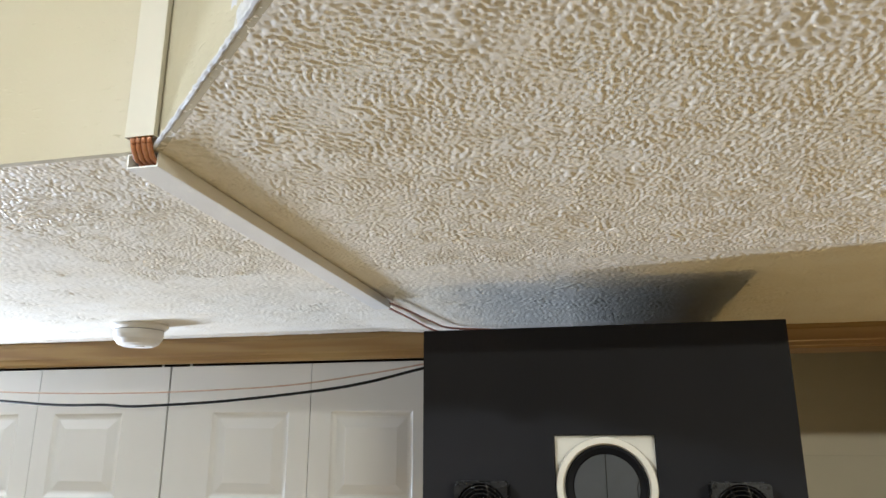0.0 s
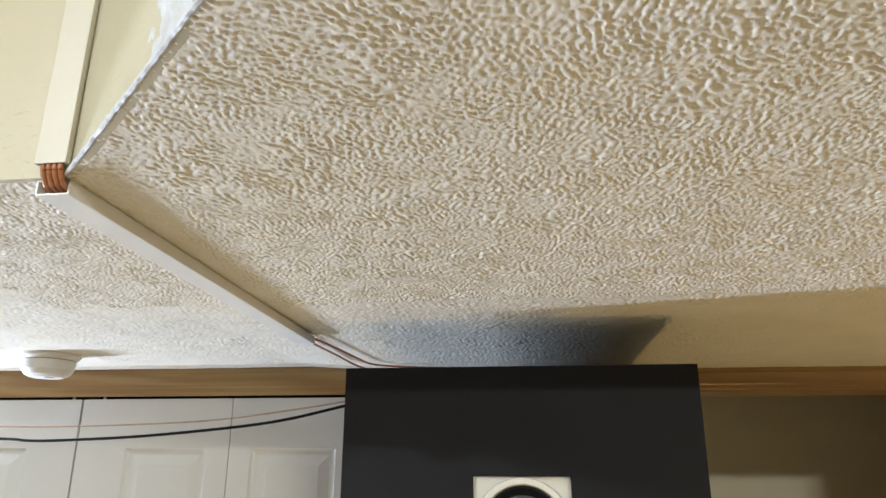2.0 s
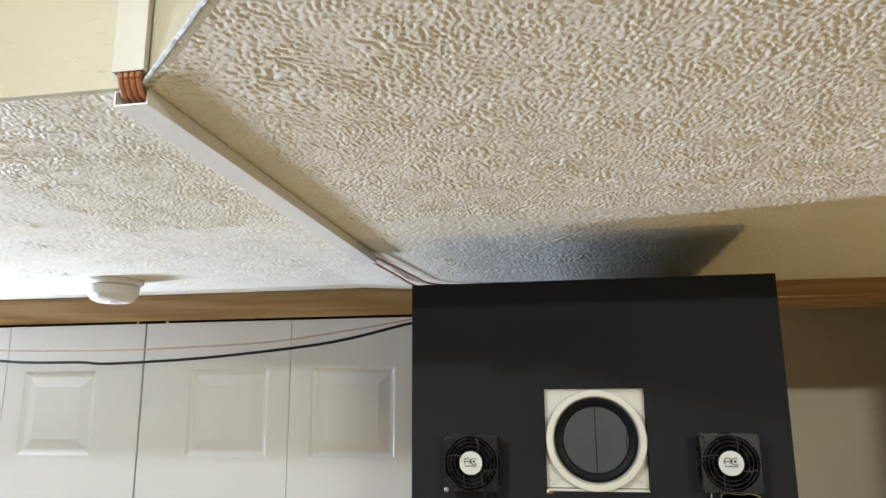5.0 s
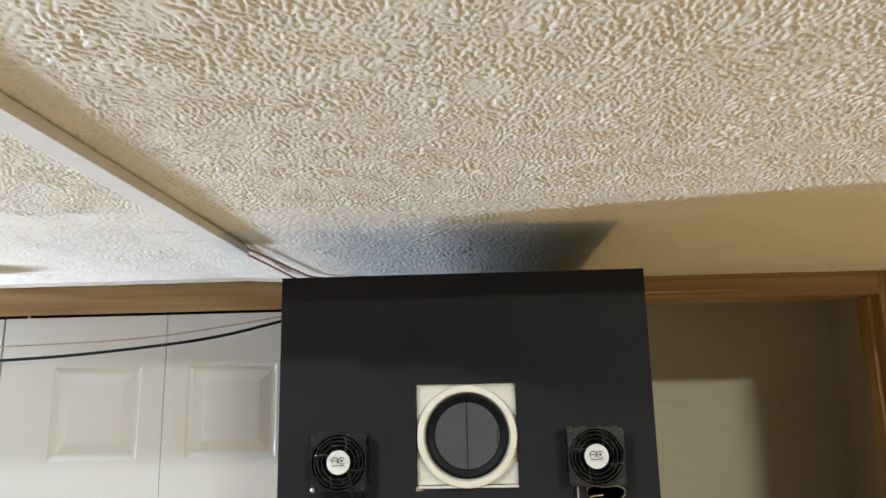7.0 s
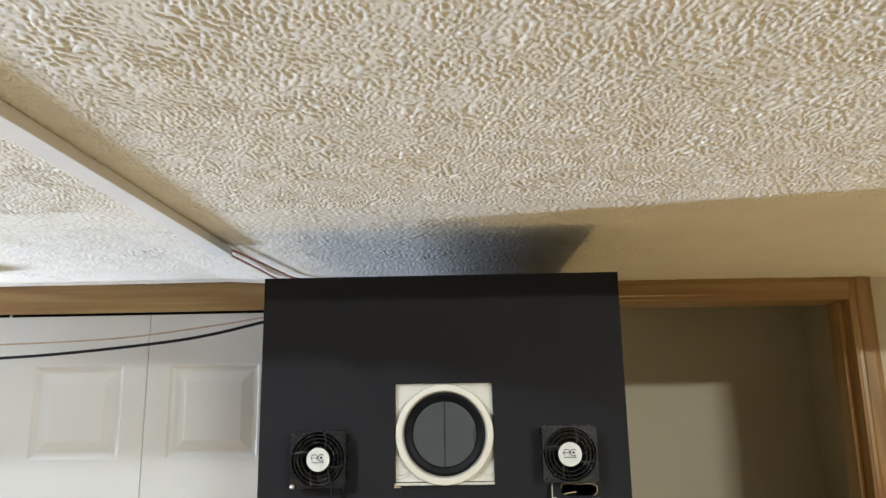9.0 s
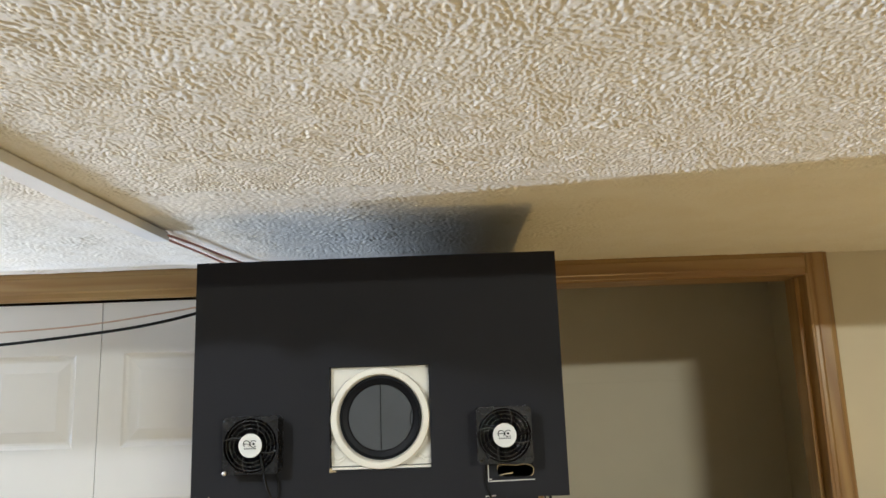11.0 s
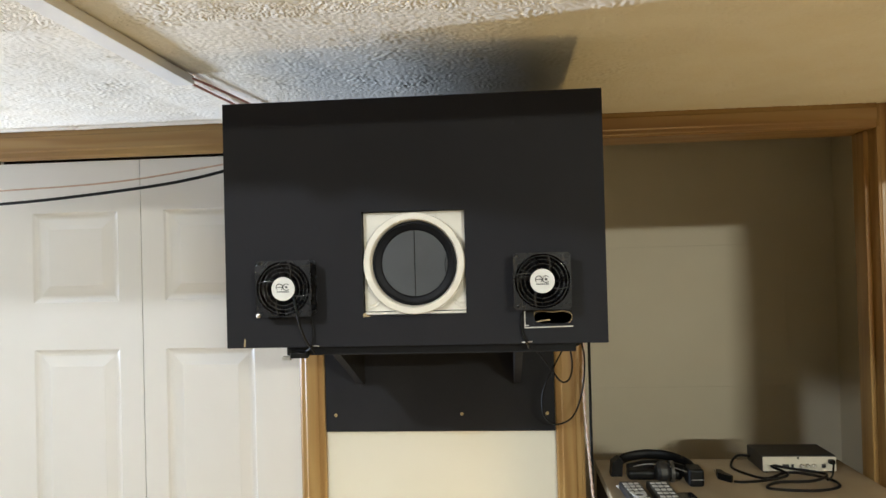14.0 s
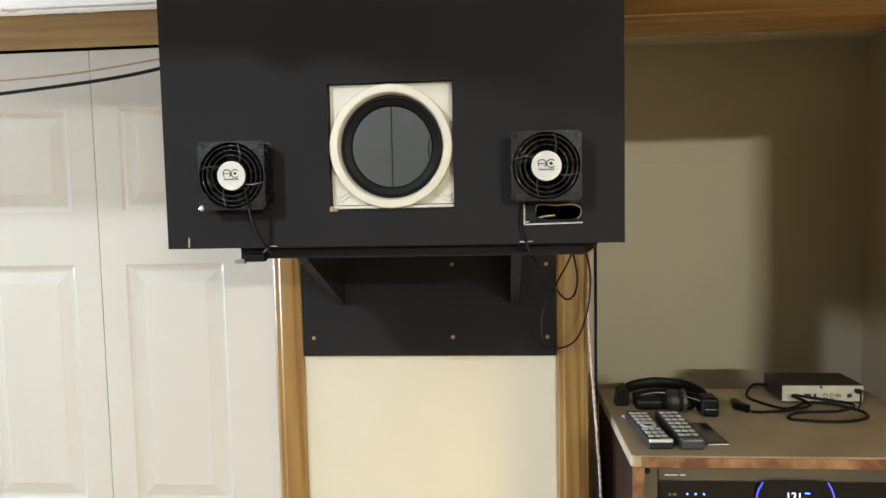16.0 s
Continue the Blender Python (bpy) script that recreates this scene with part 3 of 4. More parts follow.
def pierced_plate(x0, x1, z0, z1, cx, cz, r, ya, yb):
    """A rectangular plate with a round hole."""
    bm, n, out, inn = bmesh.new(), 72, [], []
    for k in range(n):
        a = 2 * math.pi * (k + 0.5) / n
        c_, s_ = math.cos(a), math.sin(a)
        m = min((x1 - cx if c_ > 0 else cx - x0) / abs(c_), (z1 - cz if s_ > 0 else cz - z0) / abs(s_))
        out.append((cx + m * c_, cz + m * s_))
        inn.append((cx + r * c_, cz + r * s_))
    for corner in ((x0, z0), (x1, z0), (x1, z1), (x0, z1)):
        out[min(range(n), key=lambda q: (out[q][0] - corner[0]) ** 2 + (out[q][1] - corner[1]) ** 2)] = corner
    rows = [[bm.verts.new((x, y, z)) for x, z in o] for o, y in ((inn, ya), (out, ya), (out, yb), (inn, yb), (inn, ya))]
    for a, b in zip(rows, rows[1:]):
        for k in range(n):
            bm.faces.new([a[k], a[(k + 1) % n], b[(k + 1) % n], b[k]])
    bmesh.ops.remove_doubles(bm, verts=bm.verts[:], dist=1e-6)
    bmesh.ops.recalc_face_normals(bm, faces=bm.faces[:])
    return bm


bm = pierced_plate(-0.0480, 0.1190, 1.6600, 1.8230, PC[0], PC[1], 0.0688, plate_y, plate_y + 0.006)
part("back_plate", bm, M_IVORY, port, "square ivory plastic back plate")
part("plate_lip", block(-0.0480, 0.1190, BY0 + 0.003, plate_y, 1.6550, 1.6590, bevel=0.001), M_IVORY, port)
c = (PC[0], 0, PC[1])
part("collar_ring", lathe([(0.0692, plate_y), (0.0694, BY0 + 0.0090), (0.0712, BY0 - 0.0012), (0.0722, BY0 - 0.0034), (0.0734, BY0 - 0.0040), (0.0818, BY0 - 0.0036), (0.0830, BY0 - 0.0015), (0.0835, BY0 + 0.004), (0.0800, plate_y)], 72, "y", c), M_IVORY, port, "round ivory collar ring", 35)
part("gasket", lathe([(0.0693, BY0 + 0.0092), (0.0684, BY0 + 0.0062), (0.0655, BY0 + 0.0058), (0.0645, BY0 + 0.0078), (0.0565, BY0 + 0.0102), (0.0545, BY0 + 0.0120), (0.0543, BY0 + 0.0150), (0.0693, BY0 + 0.0150)], 72, "y", c), M_GASKET, port, "black rubber gasket", 35)
for s in (-1, 1):
    o = []
    for k in range(25):
        a = -math.pi / 2 + math.pi * k / 24
        o.append((PC[0] + s * (0.0006 + 0.0537 * math.cos(a)), PC[1] + 0.0542 * math.sin(a)))
    part("damper_flap", prism(o, "y", BY0 + 0.0125, BY0 + 0.0140), M_FLAP, port, "dark grey half-round damper flap")
part("hinge_rod", lathe([(0, -0.054), (0.0009, -0.054), (0.0009, 0.054), (0, 0.054)], 10, "z", (PC[0], BY0 + 0.0130, PC[1])), M_RUBBER, port)
part("flap_catch", tube([(0.0885, BY0 + 0.0120, 1.7480), (0.0862, BY0 + 0.0115, 1.7400), (0.0862, BY0 + 0.0115, 1.7280), (0.0885, BY0 + 0.0120, 1.7180)], 0.0006, 6), M_RUBBER, port)
for s in (-1, 1):
    for k, r in enumerate((0.0, 0.006)):
        x0 = PC[0] + s * 0.083
        part("corner_rib", tube([(x0 - s * 0.002, plate_y - 0.001, 1.6660 + r * 1.3), (x0 - s * 0.010, plate_y - 0.001, 1.6650 + r), (x0 - s * 0.021, plate_y - 0.001, 1.6720 + r), (x0 - s * 0.030, plate_y - 0.001, 1.6810 + r)], 0.0012, 6, 5), M_IVORY, port)
    part("side_rib", block(PC[0] + s * 0.083 - 0.006, PC[0] + s * 0.083 + 0.001, plate_y - 0.002, plate_y, 1.6910, 1.6925), M_IVORY, port)
# torn paint and bare wood at the edges of the cut-outs
tagged(part("bare_wood_chip", prism([(-0.0495, 1.6520), (-0.0380, 1.6522), (-0.0385, 1.6545), (-0.0450, 1.6550), (-0.0460, 1.6590), (-0.0488, 1.6585)], "y", BY0 - 0.0012, BY0 + 0.002), M_RAW), "chip of bare wood at the corner of the port", "wood chip")
tagged(part("bare_wood_chip", prism([(-0.2512, 1.6060), (-0.2490, 1.6060), (-0.2482, 1.6170), (-0.2500, 1.6200), (-0.2508, 1.6140)], "y", BY0 - 0.0009, BY0 + 0.002), M_RAW), "chip of bare wood near the lower edge of the cabinet", "wood chip")
tagged(part("port_trim_strip", tube([(-0.0500, BY0, 1.6535), (0.0350, BY0 - 0.0004, 1.6528), (0.1210, BY0, 1.6545)], 0.0013, 6, 4), M_BLACK), "thin black caulk strip under the port", "strip")


def slot_rim():
    """Bare wood round a slot with rounded ends, set in the rectangular cut of the front board."""
    x0, x1, z0, z1 = 0.2270, 0.2890, 1.6340, 1.6570
    cx, cz, r = (x0 + x1) / 2, (z0 + z1) / 2, (z1 - z0) / 2 - 0.0012
    bm = bmesh.new()
    outer, inner = [], []
    for k in range(32):
        a = 2 * math.pi * (k + 0.5) / 32
        s = 1 if math.cos(a) > 0 else -1
        wob = 1 + 0.05 * math.sin(5 * a + 1) + 0.04 * math.sin(9 * a)
        inner.append((cx + s * (0.031 - 0.0012 - r) + r * wob * math.cos(a), cz + r * wob * math.sin(a)))
        m = 0.031 / abs(math.cos(a)) if abs(math.tan(a)) * 0.031 < 0.0115 else 0.0115 / abs(math.sin(a))
        outer.append((cx + m * math.cos(a), cz + m * math.sin(a)))
    rows = [[bm.verts.new((x, y, z)) for x, z in o] for o, y in ((outer, BY0 + 0.0002), (inner, BY0 - 0.0003), (inner, BY0 + 0.014))]
    for a, b in zip(rows, rows[1:]):
        for k in range(32):
            bm.faces.new([a[k], a[(k + 1) % 32], b[(k + 1) % 32], b[k]])
    bmesh.ops.recalc_face_normals(bm, faces=bm.faces[:])
    return bm


part("slot_rim", slot_rim(), M_BLACK, cabinet)
bm = tube([(0.2285, BY0 - 0.0006, 1.6480), (0.2300, BY0 - 0.0006, 1.6550), (0.2400, BY0 - 0.0006, 1.6560), (0.2560, BY0 - 0.0006, 1.6545), (0.2760, BY0 - 0.0006, 1.6555), (0.2870, BY0 - 0.0006, 1.6510), (0.2875, BY0 - 0.0006, 1.6420), (0.2830, BY0 - 0.0006, 1.6365)], 0.0007, 5, 5)
tagged(part("slot_edge", bm, M_RAW, cabinet), "bare wood edge of the slot")
part("slot_splinter", tube([(0.2285, BY0 + 0.004, 1.6370), (0.2400, BY0 + 0.004, 1.6400), (0.2540, BY0 + 0.005, 1.6415)], 0.0012, 6, 4), M_RAW, cabinet)
mark = thing("paint_mark", "white painted corner mark beside the slot", "paint mark")
part("upright_stroke", block(0.2125, 0.2142, BY0 - 0.0012, BY0 - 0.0002, 1.6290, 1.6560), M_CHALK, mark)
part("level_stroke", prism([(0.2150, 1.6290), (0.2900, 1.6305), (0.2900, 1.6320), (0.2400, 1.6312), (0.2150, 1.6308)], "y", BY0 - 0.0012, BY0 - 0.0002), M_CHALK, mark)
part("blob", prism([(0.2145, 1.6322), (0.2190, 1.6328), (0.2200, 1.6342), (0.2150, 1.6340)], "y", BY0 - 0.0012, BY0 - 0.0002), M_CHALK, mark)


# ---- fans ----
def fan(cx, cz, size, loose):
    """A square axial fan standing on the front board; its face is at BY0 - 0.037."""
    y1, y0 = BY0 - 0.0003, BY0 - 0.0370
    h, R = size / 2, size * 0.482
    ob = thing("cooling_fan", "square black axial fan with silver hub sticker" + (", one screw loose" if loose else ""), "fan", "cabinet fans")

    def flange(ya, yb):
        bm = bmesh.new()
        n = 64
        out, inn = [], []
        for k in range(n):
            a = 2 * math.pi * (k + 0.5) / n
            c_, s_ = math.cos(a), math.sin(a)
            m = min(h / abs(c_), h / abs(s_), h * 1.375)
            out.append((cx + m * c_, cz + m * s_))
            inn.append((cx + R * c_, cz + R * s_))
        rows = [[bm.verts.new((x, y, z)) for x, z in o] for o, y in ((inn, ya), (out, ya), (out, yb), (inn, yb), (inn, ya))]
        for a, b in zip(rows, rows[1:]):
            for k in range(n):
                bm.faces.new([a[k], a[(k + 1) % n], b[(k + 1) % n], b[k]])
        bmesh.ops.remove_doubles(bm, verts=bm.verts[:], dist=1e-6)
        bmesh.ops.recalc_face_normals(bm, faces=bm.faces[:])
        return bm

    part("front_flange", flange(y0, y0 + 0.004), M_FRAME, ob)
    part("rear_flange", flange(y1 - 0.004, y1), M_FRAME, ob)
    part("barrel", lathe([(R, y0 + 0.004), (R, y1 - 0.004), (R + 0.0016, y1 - 0.004), (R + 0.0016, y0 + 0.004)], 48, "y", (cx, 0, cz)), M_FAN, ob, "", True)
    for sx in (-1, 1):
        for sz in (-1, 1):
            x, z = cx + sx * h * 0.865, cz + sz * h * 0.865
            if loose and (sx, sz) == (-1, -1):
                part("screw", lathe([(0, y0 - 0.004), (0.0030, y0 - 0.0035), (0.0040, y0 - 0.001), (0.0040, y0), (0.0018, y0 + 0.001), (0.0018, y1)], 16, "y", (x - 0.002, 0, z - 0.003)), M_METAL, ob, "bright steel screw standing out", True)
            else:
                part("corner_boss", lathe([(0.0032, y0 + 0.001), (0.0032, y0 - 0.0012), (0.0018, y0 - 0.0012), (0.0016, y0 + 0.002), (0, y0 + 0.002)], 16, "y", (x, 0, z)), M_FRAME, ob, "", True)
            part("corner_post", lathe([(0.0036, y0 + 0.004), (0.0036, y1 - 0.004)], 12, "y", (x, 0, z)), M_FAN, ob, "", True)
    hub = part("hub", lathe([(0, y0 + 0.001), (0.0195, y0 + 0.001), (0.0205, y0 + 0.002), (0.0205, y1 - 0.004), (0, y1 - 0.004)], 40, "y", (cx, 0, cz)), M_FAN, ob, "", 30)
    st = part("sticker", lathe([(0, y0 - 0.0002), (0.0188, y0 - 0.0002), (0.0190, y0 + 0.0008)], 40, "y", (cx, 0, cz)), M_LABEL, hub, "round silver sticker with a dark emblem")
    yb = y0 - 0.0008
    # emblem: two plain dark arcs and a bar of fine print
    for s in (-1, 1):
        span = [math.pi * (-0.28 + k / 12 * 1.56) for k in range(13)] if s < 0 else [math.pi * (0.22 + k / 12 * 1.56) for k in range(13)]
        pts = [(cx + s * 0.0056 + 0.0052 * math.cos(a), yb, cz + 0.0028 + 0.0052 * math.sin(a)) for a in span]
        part("emblem", tube(pts, 0.0006, 5, 2), M_RUBBER, hub)
    part("emblem", block(cx - 0.0105, cx - 0.0002, yb, yb + 0.0005, cz + 0.0022, cz + 0.0032), M_RUBBER, hub)
    part("emblem", prism([(cx + 0.0056, cz + 0.0004), (cx + 0.0080, cz + 0.0028), (cx + 0.0056, cz + 0.0052), (cx + 0.0032, cz + 0.0028)], "y", yb, yb + 0.0005), M_RUBBER, hub)
    for k in range(7):
        part("print_bar", block(cx - 0.0098 + k * 0.0029, cx - 0.0079 + k * 0.0029, yb + 0.0002, yb + 0.0006, cz - 0.0058, cz - 0.0036), M_FLAP, hub)
    for r in (0.0270, 0.0335, 0.0395):
        part("guard_ring", tube([(cx + r * math.cos(a), y0 + 0.0015, cz + r * math.sin(a)) for a in (2 * math.pi * k / 24 for k in range(25))], 0.00075, 8, 2), M_WIRE, ob, "", True)
    for k in range(4):
        a0 = math.pi / 4 + k * math.pi / 2 + 0.2
        part("guard_arm", tube([(cx + r * math.cos(a0 + (r - 0.02) * 16), y0 + 0.002, cz + r * math.sin(a0 + (r - 0.02) * 16)) for r in (0.019, 0.026, 0.033, R)], 0.0012, 8, 4), M_WIRE, ob, "", True)
    for k in range(7):
        a0 = 2 * math.pi * k / 7
        bm = bmesh.new()
        rows = []
        for i in range(5):
            r = 0.020 + (R - 0.003 - 0.020) * i / 4
            row = []
            for j in range(5):
                a = a0 + (j / 4) * 0.72 + 0.25 * (r - 0.02) / 0.02
                row.append(bm.verts.new((cx + r * math.cos(a), y0 + 0.009 + 0.018 * j / 4 * (1 - 0.25 * i / 4), cz + r * math.sin(a))))
            rows.append(row)
        for a, b in zip(rows, rows[1:]):
            for j in range(4):
                bm.faces.new([a[j], a[j + 1], b[j + 1], b[j]])
        bmesh.ops.solidify(bm, geom=bm.faces[:], thickness=0.0012)
        part("blade", bm, M_FAN, ob, "", True)
    return ob


fan(-0.1715, 1.7025, 0.0905, True)
fan(0.2410, 1.7055, 0.0890, False)

# ---- screws in the back board ----
for x, z in ((0.069, 1.517), (0.281, 1.515), (-0.257, 1.348), (0.068, 1.349), (0.283, 1.349)):
    sc = thing("wood_screw", "small brass wood screw in the black back board", "screw", "back board screws")
    part("screw_head", lathe([(0.0044, 1.9463), (0.0040, 1.9450), (0.0022, 1.9448), (0.0018, 1.9458), (0, 1.9458)], 16, "y", (x, 0, z)), M_BRASS, sc, "", True)
    part("screw_slot", block(x - 0.0015, x + 0.0015, 1.9445, 1.9455, z - 0.0004, z + 0.0004), M_RUBBER, sc)

# ---- raceway on the ceiling and its wires ----
race = thing("cable_raceway", "white plastic cable channel along the ceiling and up the soffit", "cable channel")


def trough(a0, a1, b0, b1):
    """Outline of a channel with 1.6 mm walls and two lips, open towards b1."""
    t = 0.0016
    return [(a0, b0), (a1, b0), (a1, b1), (a1 - 0.006, b1), (a1 - 0.006, b1 - t), (a1 - t, b1 - t), (a1 - t, b0 + t), (a0 + t, b0 + t), (a0 + t, b1 - t), (a0 + 0.006, b1 - t), (a0 + 0.006, b1), (a0, b1)]


def channel(outline, axis, h0, h1):
    bm = prism(outline, axis, h0, h1)
    long_ = [e for e in bm.edges if e.calc_length() > 0.1 and e.calc_face_angle(0) > 1.0]
    bmesh.ops.bevel(bm, geom=long_, offset=0.0006, segments=2, affect="EDGES", profile=0.5)
    return bm


part("level_channel", channel(trough(-0.4170, -0.3820, ZC - 0.0175, ZC - 0.0015), "y", 0.604, 1.420), M_PLASTIC, race, "white channel fixed under the ceiling")
part("upright_channel", channel(trough(-0.4050, -0.3730, 0.5800, 0.5875), "z", ZC + 0.0050, ZH), M_IVORY_DARKER, race, "ivory channel running up the soffit face")
for k in range(4):
    x = -0.3985 + k * 0.0060
    w = thing("speaker_wire", "copper speaker wire in clear jacket inside the cable channel", "wire", "speaker wires in the channel")
    part("strand", tube([(x, 0.5845, ZC + 0.10), (x, 0.5845, ZC + 0.012), (x - 0.001, 0.5870, ZC + 0.001), (x - 0.004, 0.5960, ZC - 0.007), (x - 0.006, 0.6120, ZC - 0.011), (x - 0.010, 0.70, ZC - 0.0115), (x - 0.010, 1.41, ZC - 0.0115)], 0.0027, 8, 6), M_COPPER, w, "", True)
for pts in ([(-0.386, 1.40, ZC - 0.008), (-0.380, 1.44, ZC - 0.006), (-0.368, 1.55, ZC - 0.005), (-0.352, 1.68, ZC - 0.006), (-0.330, 1.78, ZC - 0.006), (-0.22, 1.83, ZC - 0.007), (-0.08, 1.85, ZC - 0.010), (0.02, 1.86, ZC - 0.04)],
            [(-0.412, 1.40, ZC - 0.008), (-0.406, 1.44, ZC - 0.005), (-0.404, 1.55, ZC - 0.002), (-0.400, 1.68, ZC + 0.000), (-0.390, 1.80, ZC - 0.002), (-0.33, 1.88, ZC - 0.02), (-0.24, 1.915, ZC - 0.06)]):
    w = thing("speaker_wire", "pinkish speaker wire from the channel to behind the cabinet", "wire", "speaker wires at the ceiling")
    part("strand", tube(pts, 0.0026, 8, 8), M_ROSE, w, "", True)
# cords hanging across the closet doors
cord = thing("black_cord", "black cord sagging across the closet doors", "cable")
part("jacket", tube([(-2.70, 1.90, 2.02), (-2.20, 1.90, 1.965), (-1.767, 1.90, 1.933), (-1.564, 1.90, 1.918), (-1.40, 1.90, 1.9165), (-1.33, 1.90, 1.9115), (-1.24, 1.90, 1.9125), (-1.007, 1.90, 1.923), (-0.735, 1.90, 1.947), (-0.587, 1.90, 1.968), (-0.436, 1.905, 2.002), (-0.34, 1.918, 2.020), (-0.20, 1.925, 2.030), (0.10, 1.925, 2.02)], 0.0040, 10, 6), M_RUBBER, cord, "", True)
cord = thing("pink_wire", "thin pinkish speaker wire sagging across the closet doors", "wire")
part("jacket", tube([(-2.70, 1.905, 2.03), (-2.2, 1.905, 1.985), (-1.772, 1.905, 1.960), (-1.471, 1.905, 1.951), (-1.189, 1.905, 1.951), (-0.837, 1.905, 1.963), (-0.588, 1.905, 1.991), (-0.436, 1.91, 2.014), (-0.34, 1.925, 2.028), (-0.10, 1.930, 2.04)], 0.0024, 8, 6), M_PINK, cord, "", True)

# ---- cords at the cabinet ----
w = thing("fan_cord", "thin black fan cord hanging to the lower edge", "cable")
part("lead", tube([(-0.156, 1.262, 1.688), (-0.150, 1.256, 1.668), (-0.146, 1.264, 1.640), (-0.141, 1.284, 1.612), (-0.137, 1.291, 1.604), (-0.134, 1.300, 1.594)], 0.0016, 8, 6), M_RUBBER, w, "", True)
part("lead", tube([(-0.138, 1.291, 1.662), (-0.133, 1.290, 1.640), (-0.133, 1.289, 1.618), (-0.137, 1.291, 1.604), (-0.150, 1.310, 1.596)], 0.0016, 8, 6), M_RUBBER, w, "", True)
usb = part("plug_body", block(-0.180, -0.150, 1.314, 1.328, 1.5830, 1.5935, bevel=0.002), M_RUBBER, w, "black plug body")
usb2 = part("plug_tip", block(-0.194, -0.180, 1.316, 1.326, 1.5800, 1.5865, bevel=0.0006), M_METAL, w, "bare metal plug tip")
tie = thing("cord_staple", "small bright staple holding the fan cord", "staple")
part("staple_wire", tube([(-0.140, 1.2935, 1.6055), (-0.132, 1.2925, 1.6065), (-0.124, 1.2935, 1.6058)], 0.0008, 6, 4), M_METAL, tie)
tie = thing("cord_staple", "small bright staple holding the fan cord", "staple")
part("staple_wire", tube([(0.207, 1.2935, 1.6068), (0.215, 1.2925, 1.6070), (0.224, 1.2935, 1.6076)], 0.0008, 6, 4), M_METAL, tie)
w = thing("fan_cord", "thin black fan cord looping under the cabinet", "cable")
part("lead", tube([(0.214, 1.285, 1.664), (0.2090, 1.291, 1.650), (0.2085, 1.2915, 1.625), (0.2165, 1.294, 1.604), (0.222, 1.36, 1.590), (0.226, 1.60, 1.582), (0.234, 1.70, 1.568), (0.245, 1.70, 1.547), (0.276, 1.70, 1.503), (0.301, 1.70, 1.471), (0.319, 1.70, 1.479), (0.325, 1.70, 1.513), (0.317, 1.70, 1.560), (0.312, 1.70, 1.590)], 0.0020, 8, 6), M_RUBBER, w, "", True)
w = thing("power_cord", "thin black cord hanging in a loop beside the pine casing", "cable")
part("lead", tube([(0.325, 1.84, 1.585), (0.332, 1.88, 1.542), (0.299, 1.89, 1.475), (0.271, 1.89, 1.414), (0.271, 1.89, 1.358), (0.298, 1.89, 1.334), (0.340, 1.89, 1.352), (0.365, 1.90, 1.407), (0.374, 1.90, 1.480), (0.366, 1.89, 1.535), (0.345, 1.85, 1.590)], 0.0020, 8, 7), M_RUBBER, w, "", True)
hold = thing("cord_bundle", "black lump of bundled plugs under the shelf", "cable")
part("bundle", tube([(0.285, 1.46, 1.590), (0.305, 1.48, 1.584), (0.322, 1.50, 1.588), (0.333, 1.52, 1.596)], 0.011, 10, 4, flat=0.8), M_RUBBER, hold, "", True)
w = thing("black_cord", "black cord running down beside the niche", "cable")
part("jacket", tube([(0.375, 1.88, 1.640), (0.3885, 1.930, 1.560), (0.3885, 1.930, 1.221), (0.393, 1.930, 0.988), (0.400, 1.93, 0.5), (0.40, 1.90, 0.01)], 0.0036, 8, 8), M_RUBBER, w, "", True)


def twisted(points, r, pitch, phase):
    way = smooth_path(points, 40)
    out, d = [], 0.0
    for i, p in enumerate(way):
        if i:
            d += (p - way[i - 1]).length
        a = 2 * math.pi * d / pitch + phase
        out.append(p + Vector((r * math.cos(a), r * math.sin(a), 0)))
    return out


w = thing("twisted_wire", "twisted pale speaker wire hanging down the pine casing", "wire")
for k, mat in ((0, M_PALE), (1, M_PINK)):
    part("strand", tube(twisted([(0.366, 1.88, 1.640), (0.376, 1.928, 1.550), (0.3735, 1.928, 1.400), (0.383, 1.922, 1.221), (0.3965, 1.915, 0.988), (0.40, 1.90, 0.60), (0.39, 1.88, 0.01)], 0.0018, 0.034, k * math.pi), 0.0021, 6, 1), mat, w, "", True)

# ---- smoke detector ----
sd = thing("smoke_detector", "round white smoke detector under the stippled ceiling", "smoke detector")
sc = (-1.128, 1.645, 0)
part("base_plate", lathe([(0, ZC + 0.012), (0.0700, ZC + 0.012), (0.0715, ZC + 0.006), (0.0700, ZC + 0.001), (0.0620, ZC - 0.006), (0, ZC - 0.006)], 56, "z", sc), M_PLASTIC, sd, "", 40)
part("cover", lathe([(0.0610, ZC - 0.0075), (0.0610, ZC - 0.0180), (0.0585, ZC - 0.0300), (0.0500, ZC - 0.0420), (0.0380, ZC - 0.0475), (0, ZC - 0.0490)], 56, "z", sc), M_PLASTIC, sd, "", 40)
part("seam", lathe([(0.0600, ZC - 0.0060), (0.0600, ZC - 0.0078)], 56, "z", sc), M_RUBBER, sd)
part("test_button", lathe([(0.0120, ZC - 0.0480), (0.0115, ZC - 0.0505), (0, ZC - 0.0508)], 24, "z", (sc[0] + 0.01, sc[1] - 0.008, 0)), M_PLASTIC, sd, "", 40)

# ---- media cabinet in the niche ----
rack = thing("media_cabinet", "worn brown wooden media cabinet standing in the niche", "cabinet")
TZ = 1.1650


